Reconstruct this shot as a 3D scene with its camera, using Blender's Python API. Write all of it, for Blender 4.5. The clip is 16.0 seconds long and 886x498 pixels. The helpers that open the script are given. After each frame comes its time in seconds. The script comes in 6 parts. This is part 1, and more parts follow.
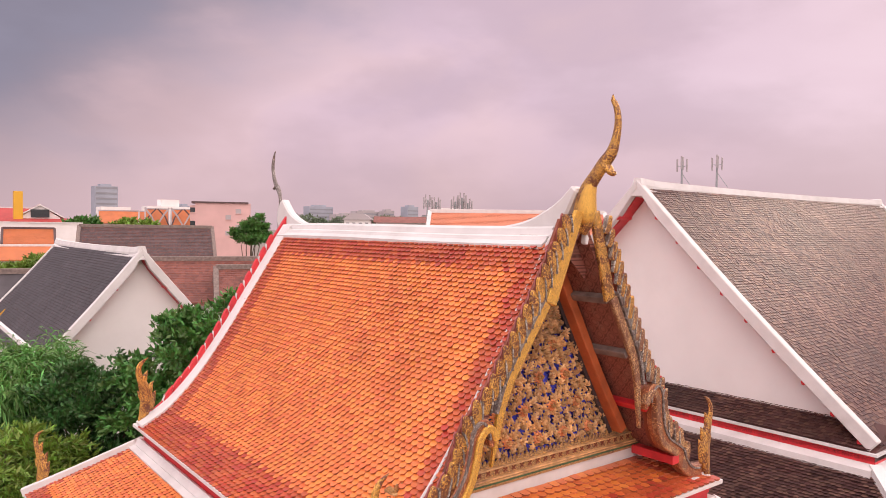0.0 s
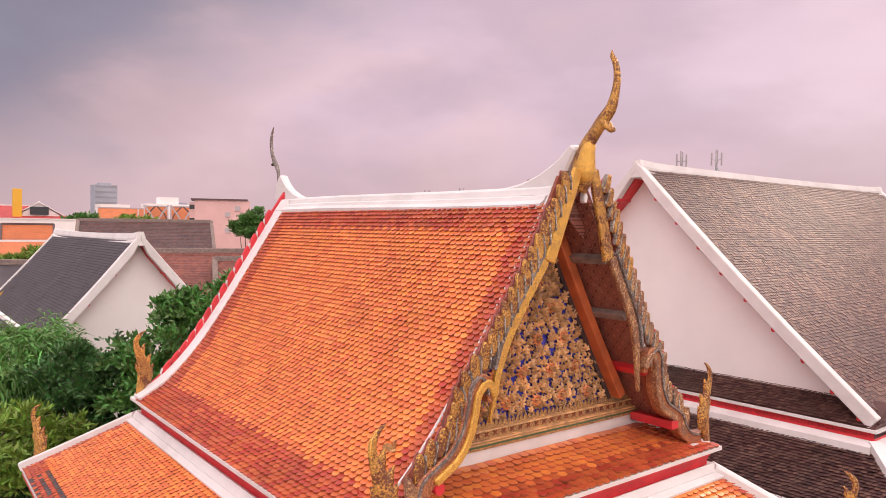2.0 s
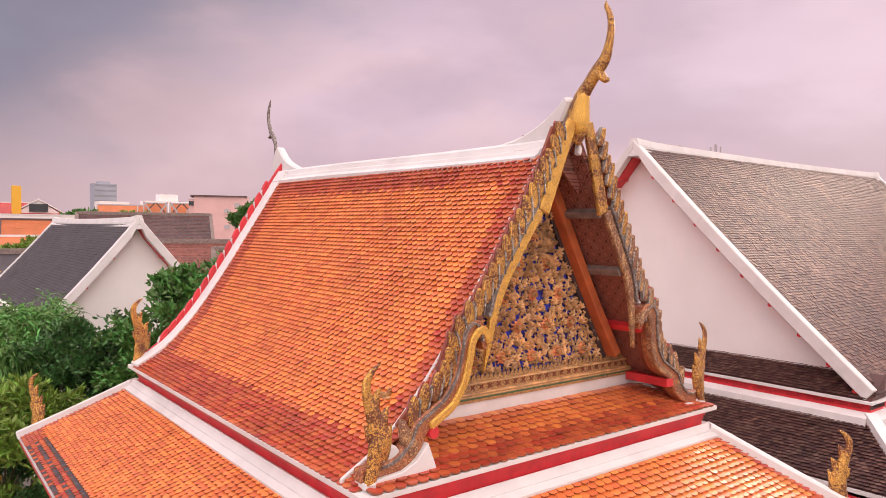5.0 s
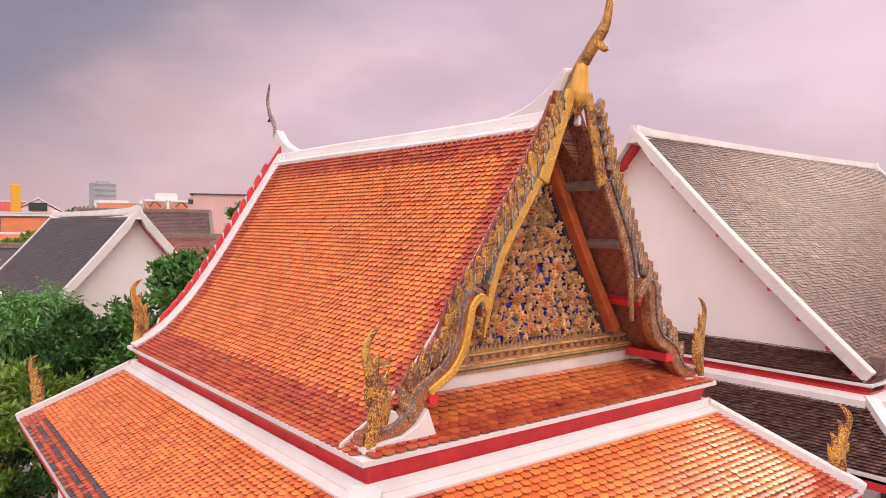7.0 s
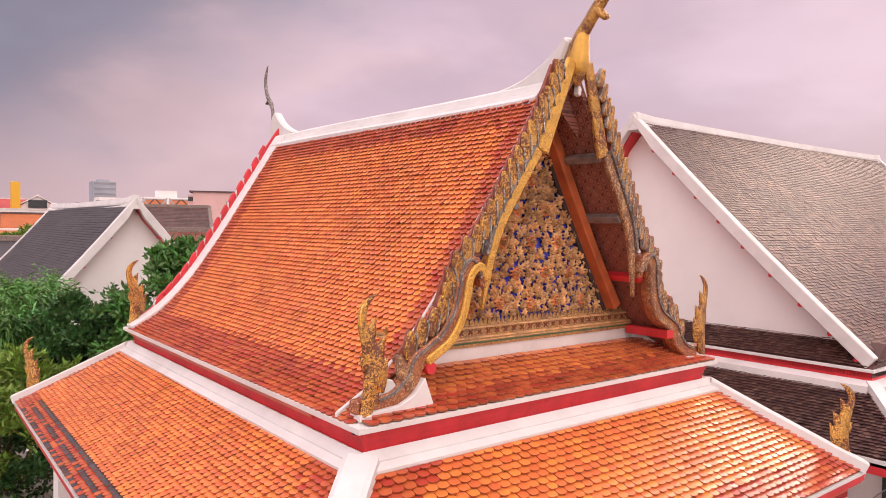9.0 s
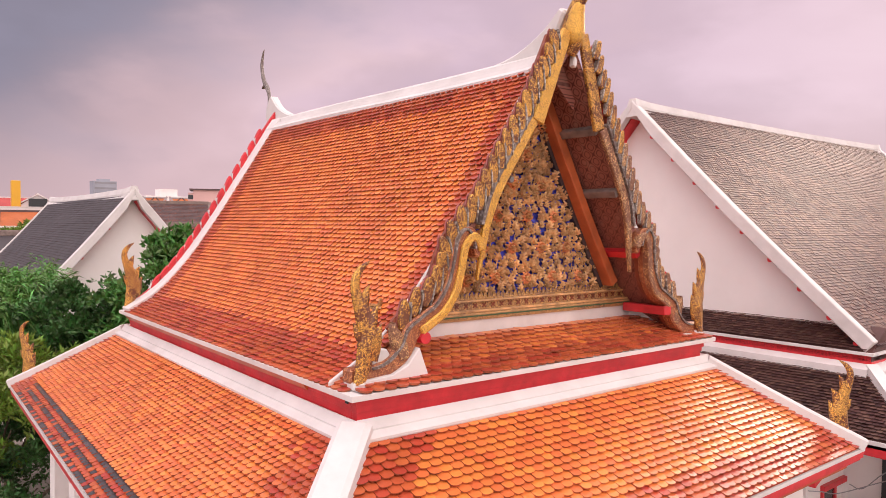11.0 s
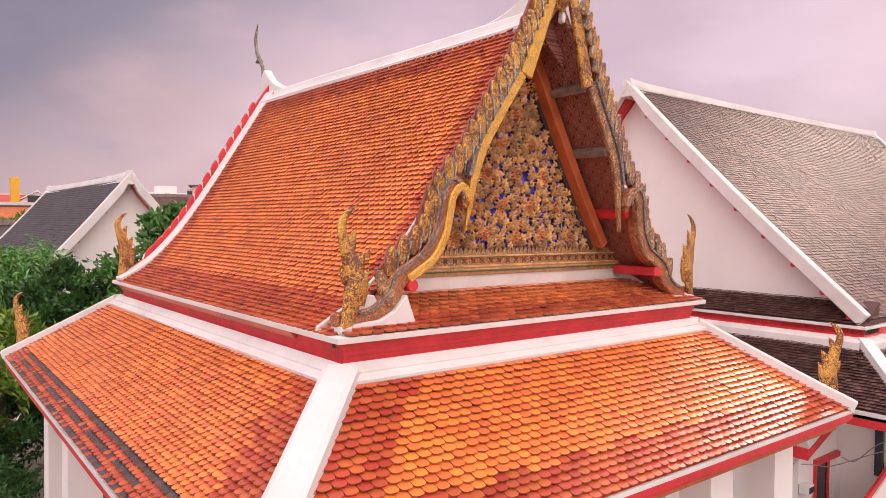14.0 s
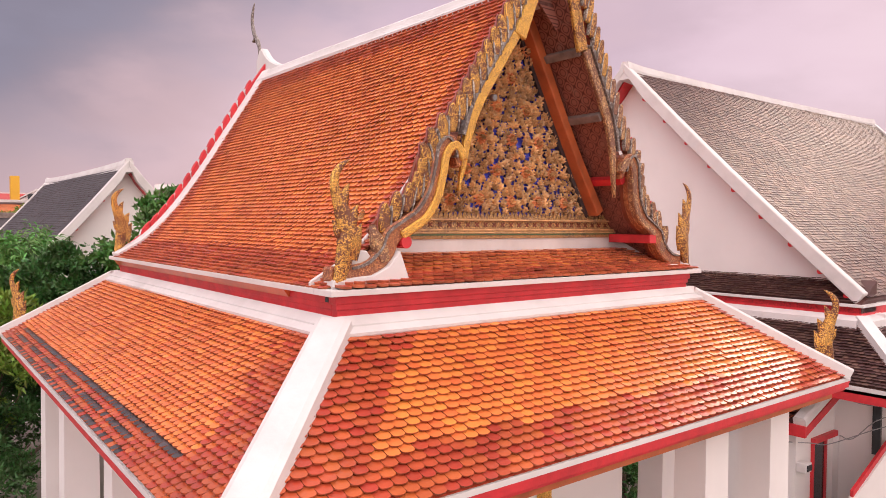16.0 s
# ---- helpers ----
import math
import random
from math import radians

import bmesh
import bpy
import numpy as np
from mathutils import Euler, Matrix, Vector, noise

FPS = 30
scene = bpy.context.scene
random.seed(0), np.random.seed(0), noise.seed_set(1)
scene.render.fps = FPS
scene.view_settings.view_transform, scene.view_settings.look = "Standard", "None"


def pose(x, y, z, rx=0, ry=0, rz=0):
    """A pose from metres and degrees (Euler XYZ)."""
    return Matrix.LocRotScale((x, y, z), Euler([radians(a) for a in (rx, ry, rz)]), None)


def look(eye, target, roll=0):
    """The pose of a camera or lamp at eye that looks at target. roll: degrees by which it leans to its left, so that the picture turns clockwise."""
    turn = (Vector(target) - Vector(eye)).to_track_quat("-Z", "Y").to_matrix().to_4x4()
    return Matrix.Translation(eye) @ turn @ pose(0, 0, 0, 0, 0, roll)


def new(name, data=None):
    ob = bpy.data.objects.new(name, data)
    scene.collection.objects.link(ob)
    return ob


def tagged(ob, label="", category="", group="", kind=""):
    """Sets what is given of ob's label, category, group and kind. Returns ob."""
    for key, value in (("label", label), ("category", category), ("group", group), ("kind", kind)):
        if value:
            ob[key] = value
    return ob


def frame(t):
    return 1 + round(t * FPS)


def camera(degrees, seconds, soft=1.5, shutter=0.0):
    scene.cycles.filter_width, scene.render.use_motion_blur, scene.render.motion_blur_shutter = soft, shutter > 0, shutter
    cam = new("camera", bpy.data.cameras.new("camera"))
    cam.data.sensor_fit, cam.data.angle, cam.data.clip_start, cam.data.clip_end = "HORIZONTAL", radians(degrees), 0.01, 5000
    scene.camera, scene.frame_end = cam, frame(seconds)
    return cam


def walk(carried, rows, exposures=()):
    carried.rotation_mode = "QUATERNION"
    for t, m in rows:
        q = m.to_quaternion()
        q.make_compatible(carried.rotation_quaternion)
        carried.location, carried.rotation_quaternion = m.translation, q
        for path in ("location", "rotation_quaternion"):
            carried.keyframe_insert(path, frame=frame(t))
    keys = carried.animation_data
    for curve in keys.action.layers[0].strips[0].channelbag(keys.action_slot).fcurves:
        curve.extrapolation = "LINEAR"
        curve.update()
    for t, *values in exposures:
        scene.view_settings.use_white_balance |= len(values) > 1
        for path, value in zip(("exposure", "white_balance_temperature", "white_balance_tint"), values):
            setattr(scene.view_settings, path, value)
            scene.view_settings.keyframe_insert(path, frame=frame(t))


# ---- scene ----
cam = camera(63.7, 16.0, soft=0.8)
PATH = [
    (0, (-3.756, -5.732, 9.869), (-2.517, -4.163, 9.814), 0.7),
    (0.5, (-3.77, -5.732, 9.72), (-2.529, -4.165, 9.668), 0.7),
    (1, (-3.766, -5.727, 9.573), (-2.525, -4.159, 9.519), 0.8),
    (1.5, (-3.747, -5.713, 9.464), (-2.506, -4.146, 9.41), 0.8),
    (2, (-3.722, -5.724, 9.379), (-2.482, -4.156, 9.322), 0.7),
    (2.5, (-3.708, -5.737, 9.273), (-2.467, -4.17, 9.216), 0.7),
    (3, (-3.695, -5.768, 9.192), (-2.455, -4.199, 9.133), 0.8),
    (3.5, (-3.687, -5.783, 9.094), (-2.447, -4.215, 9.034), 0.7),
    (4, (-3.701, -5.786, 8.996), (-2.46, -4.219, 8.936), 0.7),
    (6.5, (-3.703, -5.823, 8.552), (-2.462, -4.256, 8.492), 0.6),
    (7, (-3.702, -5.812, 8.465), (-2.46, -4.245, 8.404), 0.6),
    (7.5, (-3.669, -5.795, 8.381), (-2.428, -4.228, 8.32), 0.6),
    (8, (-3.659, -5.783, 8.298), (-2.418, -4.216, 8.235), 0.7),
    (8.5, (-3.639, -5.764, 8.213), (-2.397, -4.197, 8.149), 0.6),
    (9, (-3.619, -5.748, 8.133), (-2.377, -4.181, 8.07), 0.7),
    (11.5, (-3.513, -5.757, 7.75), (-2.272, -4.189, 7.682), 0.5),
    (12, (-3.495, -5.773, 7.669), (-2.254, -4.206, 7.6), 0.5),
    (12.5, (-3.482, -5.792, 7.583), (-2.242, -4.225, 7.515), 0.5),
    (13, (-3.472, -5.803, 7.498), (-2.231, -4.236, 7.429), 0.5),
    (13.5, (-3.469, -5.82, 7.396), (-2.227, -4.254, 7.328), 0.5),
    (14, (-3.458, -5.868, 7.315), (-2.217, -4.301, 7.244), 0.5),
    (14.5, (-3.437, -5.899, 7.19), (-2.196, -4.331, 7.119), 0.5),
    (15, (-3.416, -5.91, 7.075), (-2.175, -4.344, 7.004), 0.5),
    (15.5, (-3.43, -5.91, 6.961), (-2.188, -4.344, 6.891), 0.4),
    (16, (-3.407, -5.922, 6.877), (-2.167, -4.355, 6.805), 0.4),
]
walk(cam, [(t, look(eye, target, roll)) for t, eye, target, roll in PATH])

# ---------------------------------------------------------------- light
SUN_AZ, SUN_EL = 12.0, 23.0            # degrees: azimuth from +x towards +y, height
sun_dir = Vector((math.cos(radians(SUN_EL)) * math.cos(radians(SUN_AZ)), math.cos(radians(SUN_EL)) * math.sin(radians(SUN_AZ)), math.sin(radians(SUN_EL))))
sun = new("sun", bpy.data.lights.new("sun", "SUN"))
sun.data.energy, sun.data.angle, sun.data.color = 1.0, radians(14), (1.0, 0.80, 0.66)
sun.matrix_world = look(sun_dir * 60, (0, 0, 0))


ZENITH, EVENING, CLEAR = 1.75, 1.50, 1.12       # extra sky brightness overhead and behind


def sky_world():
    world = bpy.data.worlds.new("evening_sky")
    world.use_nodes = True
    scene.world = world
    nt = world.node_tree
    nt.nodes.clear()
    N, Lk = nt.nodes.new, nt.links.new
    out, bg = N("ShaderNodeOutputWorld"), N("ShaderNodeBackground")
    sky = N("ShaderNodeTexSky")
    sky.sky_type, sky.sun_disc = "NISHITA", False
    sky.sun_elevation, sky.sun_rotation = radians(SUN_EL), radians(90 - SUN_AZ)
    sky.air_density, sky.dust_density = 1.5, 4.0
    co = N("ShaderNodeTexCoord")
    sep = N("ShaderNodeSeparateXYZ")
    Lk(co.outputs["Generated"], sep.inputs[0])
    # large soft cloud masses shift the tone of the sheet
    mp = N("ShaderNodeMapping")
    mp.inputs["Scale"].default_value = (1.0, 1.0, 2.2)
    mp.inputs["Location"].default_value = (0.35, 0.2, 0.1)
    Lk(co.outputs["Generated"], mp.inputs[0])
    n1 = N("ShaderNodeTexNoise")
    n1.inputs["Scale"].default_value, n1.inputs["Detail"].default_value, n1.inputs["Roughness"].default_value = 2.6, 5.0, 0.48
    n1.inputs["Distortion"].default_value = 0.5
    Lk(mp.outputs[0], n1.inputs["Vector"])
    dot = N("ShaderNodeVectorMath")
    dot.operation = "DOT_PRODUCT"
    Lk(co.outputs["Generated"], dot.inputs[0])
    dot.inputs[1].default_value = (math.cos(radians(4)), math.sin(radians(4)), 0.10)
    mad = N("ShaderNodeMath")
    mad.operation = "MULTIPLY_ADD"
    mad.inputs[1].default_value = 1.1
    Lk(n1.outputs["Fac"], mad.inputs[0])
    Lk(dot.outputs["Value"], mad.inputs[2])
    mr = N("ShaderNodeMapRange")
    mr.inputs["From Min"].default_value, mr.inputs["From Max"].default_value = -0.45, 1.55
    Lk(mad.outputs[0], mr.inputs["Value"])
    r1 = N("ShaderNodeValToRGB")
    el = r1.color_ramp.elements
    el[0].position, el[0].color = 0.0, (1.6, 1.3, 1.25, 1)
    el[1].position, el[1].color = 1.0, (0.71, 0.535, 0.635, 1)
    for p, c in ((0.35, (0.70, 0.56, 0.60)), (0.50, (0.45, 0.335, 0.395)), (0.64, (0.67, 0.475, 0.52)), (0.76, (0.745, 0.535, 0.595)), (0.88, (0.66, 0.485, 0.585))):
        e = el.new(p)
        e.color = (*c, 1)
    Lk(mr.outputs[0], r1.inputs[0])
    # a grey-violet rain bank high on the side away from the sun
    n2 = N("ShaderNodeTexNoise")
    n2.inputs["Scale"].default_value, n2.inputs["Detail"].default_value, n2.inputs["Roughness"].default_value = 4.2, 6.0, 0.5
    Lk(mp.outputs[0], n2.inputs["Vector"])
    k1 = N("ShaderNodeMath")
    k1.operation = "MULTIPLY_ADD"
    k1.inputs[1].default_value = -0.66
    Lk(dot.outputs["Value"], k1.inputs[0])
    Lk(sep.outputs["Z"], k1.inputs[2])
    k2 = N("ShaderNodeMath")
    k2.operation = "MULTIPLY_ADD"
    k2.inputs[1].default_value = 0.32
    Lk(n2.outputs["Fac"], k2.inputs[0])
    Lk(k1.outputs[0], k2.inputs[2])
    km = N("ShaderNodeMapRange")
    km.interpolation_type = "SMOOTHSTEP"
    km.inputs["From Min"].default_value, km.inputs["From Max"].default_value = -0.01, 0.24
    km.inputs["To Min"].default_value, km.inputs["To Max"].default_value = 0.0, 0.95
    Lk(k2.outputs[0], km.inputs["Value"])
    bank = N("ShaderNodeMix")
    bank.data_type = "RGBA"
    bank.inputs["B"].default_value = (0.255, 0.238, 0.318, 1)
    Lk(km.outputs[0], bank.inputs["Factor"])
    Lk(r1.outputs[0], bank.inputs["A"])
    # an overcast sky is brighter overhead, and the clear evening side lies behind the viewer
    def glow(src, f0, f1, power, tint):
        q = N("ShaderNodeMapRange")
        q.inputs["From Min"].default_value, q.inputs["From Max"].default_value = f0, f1
        q.inputs["To Min"].default_value, q.inputs["To Max"].default_value = 0.0, power
        Lk(src, q.inputs["Value"])
        v = N("ShaderNodeVectorMath")
        v.operation = "SCALE"
        v.inputs[0].default_value = tint
        Lk(q.outputs[0], v.inputs["Scale"])
        return v.outputs[0]
    sc = N("ShaderNodeVectorMath")
    sc.operation = "ADD"
    s2 = N("ShaderNodeVectorMath")
    s2.operation = "ADD"
    Lk(glow(sep.outputs["Z"], 0.36, 0.95, ZENITH, (1.0, 0.83, 0.80)), s2.inputs[0])
    Lk(glow(sep.outputs["Y"], -0.22, -0.85, EVENING, (1.0, 0.81, 0.70)), s2.inputs[1])
    # thinner and thicker places in the cloud sheet
    th = N("ShaderNodeMapRange")
    th.interpolation_type = "SMOOTHSTEP"
    th.inputs["From Min"].default_value, th.inputs["From Max"].default_value = 0.40, 0.66
    th.inputs["To Min"].default_value, th.inputs["To Max"].default_value = 0.97, 1.13
    Lk(n2.outputs["Fac"], th.inputs["Value"])
    tv = N("ShaderNodeVectorMath")
    tv.operation = "SCALE"
    Lk(bank.outputs["Result"], tv.inputs[0])
    Lk(th.outputs[0], tv.inputs["Scale"])
    Lk(tv.outputs[0], sc.inputs[0])
    s3 = N("ShaderNodeVectorMath")
    s3.operation = "ADD"
    Lk(s2.outputs[0], s3.inputs[0])
    Lk(glow(dot.outputs["Value"], -0.12, -0.95, CLEAR, (1.0, 0.79, 0.79)), s3.inputs[1])
    Lk(s3.outputs[0], sc.inputs[1])
    # dusky haze near the horizon
    hz = N("ShaderNodeMapRange")
    hz.inputs["From Min"].default_value, hz.inputs["From Max"].default_value = 0.0, 0.16
    hz.inputs["To Min"].default_value, hz.inputs["To Max"].default_value = 0.55, 0.0
    Lk(sep.outputs["Z"], hz.inputs["Value"])
    m2 = N("ShaderNodeMix")
    m2.data_type = "RGBA"
    m2.inputs["B"].default_value = (0.57, 0.40, 0.41, 1)
    Lk(hz.outputs[0], m2.inputs["Factor"])
    Lk(sc.outputs[0], m2.inputs["A"])
    # thin clear sky behind the cloud sheet
    sk = N("ShaderNodeVectorMath")
    sk.operation = "SCALE"
    sk.inputs["Scale"].default_value = 0.002
    Lk(sky.outputs[0], sk.inputs[0])
    ad = N("ShaderNodeVectorMath")
    ad.operation = "ADD"
    Lk(m2.outputs["Result"], ad.inputs[0])
    Lk(sk.outputs[0], ad.inputs[1])
    Lk(ad.outputs[0], bg.inputs["Color"])
    bg.inputs["Strength"].default_value = 1.0
    Lk(bg.outputs[0], out.inputs[0])


sky_world()


# ---------------------------------------------------------------- materials
def material(name, base, rough=0.6, metal=0.0, var=0.15, scale=6.0, stain=None, stain_amount=0.35, bump=0.15, bump_scale=40.0, coat=0.0, island=0.0, spec=0.5, hue=0.0):
    """A procedural surface: grain, stains, piece-to-piece variation and fine relief."""
    m = bpy.data.materials.new(name)
    m.use_nodes = True
    nt = m.node_tree
    b = nt.nodes["Principled BSDF"]
    N, Lk = nt.nodes.new, nt.links.new
    co = N("ShaderNodeTexCoord")
    geo = N("ShaderNodeNewGeometry")
    pos = geo.outputs["Position"]
    n1 = N("ShaderNodeTexNoise")
    n1.inputs["Scale"].default_value, n1.inputs["Detail"].default_value = scale, 6.0
    Lk(pos, n1.inputs["Vector"])
    n2 = N("ShaderNodeTexNoise")
    n2.inputs["Scale"].default_value, n2.inputs["Detail"].default_value = bump_scale, 4.0
    Lk(pos, n2.inputs["Vector"])
    hsv = N("ShaderNodeHueSaturation")
    hsv.inputs["Color"].default_value = (*base, 1)
    v = N("ShaderNodeMapRange")
    v.inputs["From Min"].default_value, v.inputs["From Max"].default_value = 0.3, 0.7
    v.inputs["To Min"].default_value, v.inputs["To Max"].default_value = 1 - var, 1 + var
    Lk(n1.outputs["Fac"], v.inputs["Value"])
    val = v.outputs[0]
    if island:
        oi = N("ShaderNodeObjectInfo")
        ad = N("ShaderNodeMath")
        ad.operation = "ADD"
        Lk(geo.outputs["Random Per Island"], ad.inputs[0])
        Lk(oi.outputs["Random"], ad.inputs[1])
        fr = N("ShaderNodeMath")
        fr.operation = "FRACT"
        Lk(ad.outputs[0], fr.inputs[0])
        im = N("ShaderNodeMapRange")
        im.inputs["To Min"].default_value, im.inputs["To Max"].default_value = 1 - island, 1 + island
        Lk(fr.outputs[0], im.inputs["Value"])
        mu = N("ShaderNodeMath")
        mu.operation = "MULTIPLY"
        Lk(val, mu.inputs[0])
        Lk(im.outputs[0], mu.inputs[1])
        val = mu.outputs[0]
        hm = N("ShaderNodeMapRange")
        hm.inputs["To Min"].default_value, hm.inputs["To Max"].default_value = 0.5 - hue, 0.5 + hue
        Lk(fr.outputs[0], hm.inputs["Value"])
        Lk(hm.outputs[0], hsv.inputs["Hue"])
    Lk(val, hsv.inputs["Value"])
    col = hsv.outputs[0]
    if stain:
        n3 = N("ShaderNodeTexNoise")
        n3.inputs["Scale"].default_value, n3.inputs["Detail"].default_value, n3.inputs["Roughness"].default_value = scale * 0.35, 8.0, 0.65
        Lk(pos, n3.inputs["Vector"])
        rp = N("ShaderNodeMapRange")
        rp.inputs["From Min"].default_value, rp.inputs["From Max"].default_value = 0.48, 0.72
        rp.inputs["To Min"].default_value, rp.inputs["To Max"].default_value = 0.0, stain_amount
        Lk(n3.outputs["Fac"], rp.inputs["Value"])
        mx = N("ShaderNodeMix")
        mx.data_type = "RGBA"
        mx.inputs["B"].default_value = (*stain, 1)
        Lk(rp.outputs[0], mx.inputs["Factor"])
        Lk(col, mx.inputs["A"])
        col = mx.outputs["Result"]
    Lk(col, b.inputs["Base Color"])
    b.inputs["Metallic"].default_value = metal
    b.inputs["Coat Weight"].default_value = coat
    b.inputs["Coat Roughness"].default_value = 0.22
    b.inputs["Specular IOR Level"].default_value = spec
    rr = N("ShaderNodeMapRange")
    rr.inputs["To Min"].default_value, rr.inputs["To Max"].default_value = max(0.05, rough - 0.12), min(1, rough + 0.12)
    Lk(n2.outputs["Fac"], rr.inputs["Value"])
    Lk(rr.outputs[0], b.inputs["Roughness"])
    if bump:
        bp = N("ShaderNodeBump")
        bp.inputs["Strength"].default_value, bp.inputs["Distance"].default_value = bump, 0.01
        Lk(n2.outputs["Fac"], bp.inputs["Height"])
        Lk(bp.outputs[0], b.inputs["Normal"])
    return m


def mosaic(name, gold, ground, cell=42.0, cover=0.6, metal=0.85, spread=0.38):
    """Small glass and gilt chips set in lacquer, partly fallen away."""
    m = bpy.data.materials.new(name)
    m.use_nodes = True
    nt = m.node_tree
    b = nt.nodes["Principled BSDF"]
    N, Lk = nt.nodes.new, nt.links.new
    geo = N("ShaderNodeNewGeometry")
    vo = N("ShaderNodeTexVoronoi")
    vo.inputs["Scale"].default_value, vo.inputs["Randomness"].default_value = cell, 0.8
    Lk(geo.outputs["Position"], vo.inputs["Vector"])
    ed = N("ShaderNodeTexVoronoi")
    ed.feature = "DISTANCE_TO_EDGE"
    ed.inputs["Scale"].default_value, ed.inputs["Randomness"].default_value = cell, 0.8
    Lk(geo.outputs["Position"], ed.inputs["Vector"])
    no = N("ShaderNodeTexNoise")
    no.inputs["Scale"].default_value, no.inputs["Detail"].default_value = 5.0, 7.0
    Lk(geo.outputs["Position"], no.inputs["Vector"])
    sp = N("ShaderNodeSeparateColor")
    Lk(vo.outputs["Color"], sp.inputs[0])
    su = N("ShaderNodeMath")
    su.operation = "MULTIPLY_ADD"
    su.inputs[1].default_value = 0.35
    Lk(sp.outputs[0], su.inputs[0])
    Lk(no.outputs["Fac"], su.inputs[2])
    ra = N("ShaderNodeMapRange")
    ra.inputs["From Min"].default_value, ra.inputs["From Max"].default_value = 1.05 - cover * 0.62, 1.13 - cover * 0.62
    Lk(su.outputs[0], ra.inputs["Value"])
    eg = N("ShaderNodeMapRange")
    eg.inputs["From Min"].default_value, eg.inputs["From Max"].default_value = 0.04, 0.10
    Lk(ed.outputs["Distance"], eg.inputs["Value"])
    mk = N("ShaderNodeMath")
    mk.operation = "MULTIPLY"
    Lk(ra.outputs[0], mk.inputs[0])
    Lk(eg.outputs[0], mk.inputs[1])
    tint = N("ShaderNodeHueSaturation")
    tint.inputs["Color"].default_value = (*gold, 1)
    vv = N("ShaderNodeMapRange")
    vv.inputs["To Min"].default_value, vv.inputs["To Max"].default_value = 1 - spread, 1 + spread
    Lk(sp.outputs[1], vv.inputs["Value"])
    Lk(vv.outputs[0], tint.inputs["Value"])
    mx = N("ShaderNodeMix")
    mx.data_type = "RGBA"
    mx.inputs["A"].default_value = (*ground, 1)
    Lk(mk.outputs[0], mx.inputs["Factor"])
    Lk(tint.outputs[0], mx.inputs["B"])
    Lk(mx.outputs["Result"], b.inputs["Base Color"])
    me = N("ShaderNodeMath")
    me.operation = "MULTIPLY"
    me.inputs[1].default_value = metal
    Lk(mk.outputs[0], me.inputs[0])
    Lk(me.outputs[0], b.inputs["Metallic"])
    b.inputs["Roughness"].default_value = 0.30
    tl = N("ShaderNodeVectorMath")
    tl.operation = "SUBTRACT"
    tl.inputs[1].default_value = (0.5, 0.5, 0.5)
    Lk(vo.outputs["Color"], tl.inputs[0])
    t2 = N("ShaderNodeVectorMath")
    t2.operation = "SCALE"
    t2.inputs["Scale"].default_value = 0.35
    Lk(tl.outputs[0], t2.inputs[0])
    t3 = N("ShaderNodeVectorMath")
    t3.operation = "ADD"
    Lk(geo.outputs["Normal"], t3.inputs[0])
    Lk(t2.outputs[0], t3.inputs[1])
    t4 = N("ShaderNodeVectorMath")
    t4.operation = "NORMALIZE"
    Lk(t3.outputs[0], t4.inputs[0])
    bp = N("ShaderNodeBump")
    bp.inputs["Strength"].default_value, bp.inputs["Distance"].default_value = 0.5, 0.01
    Lk(mk.outputs[0], bp.inputs["Height"])
    Lk(t4.outputs[0], bp.inputs["Normal"])
    Lk(bp.outputs[0], b.inputs["Normal"])
    return m


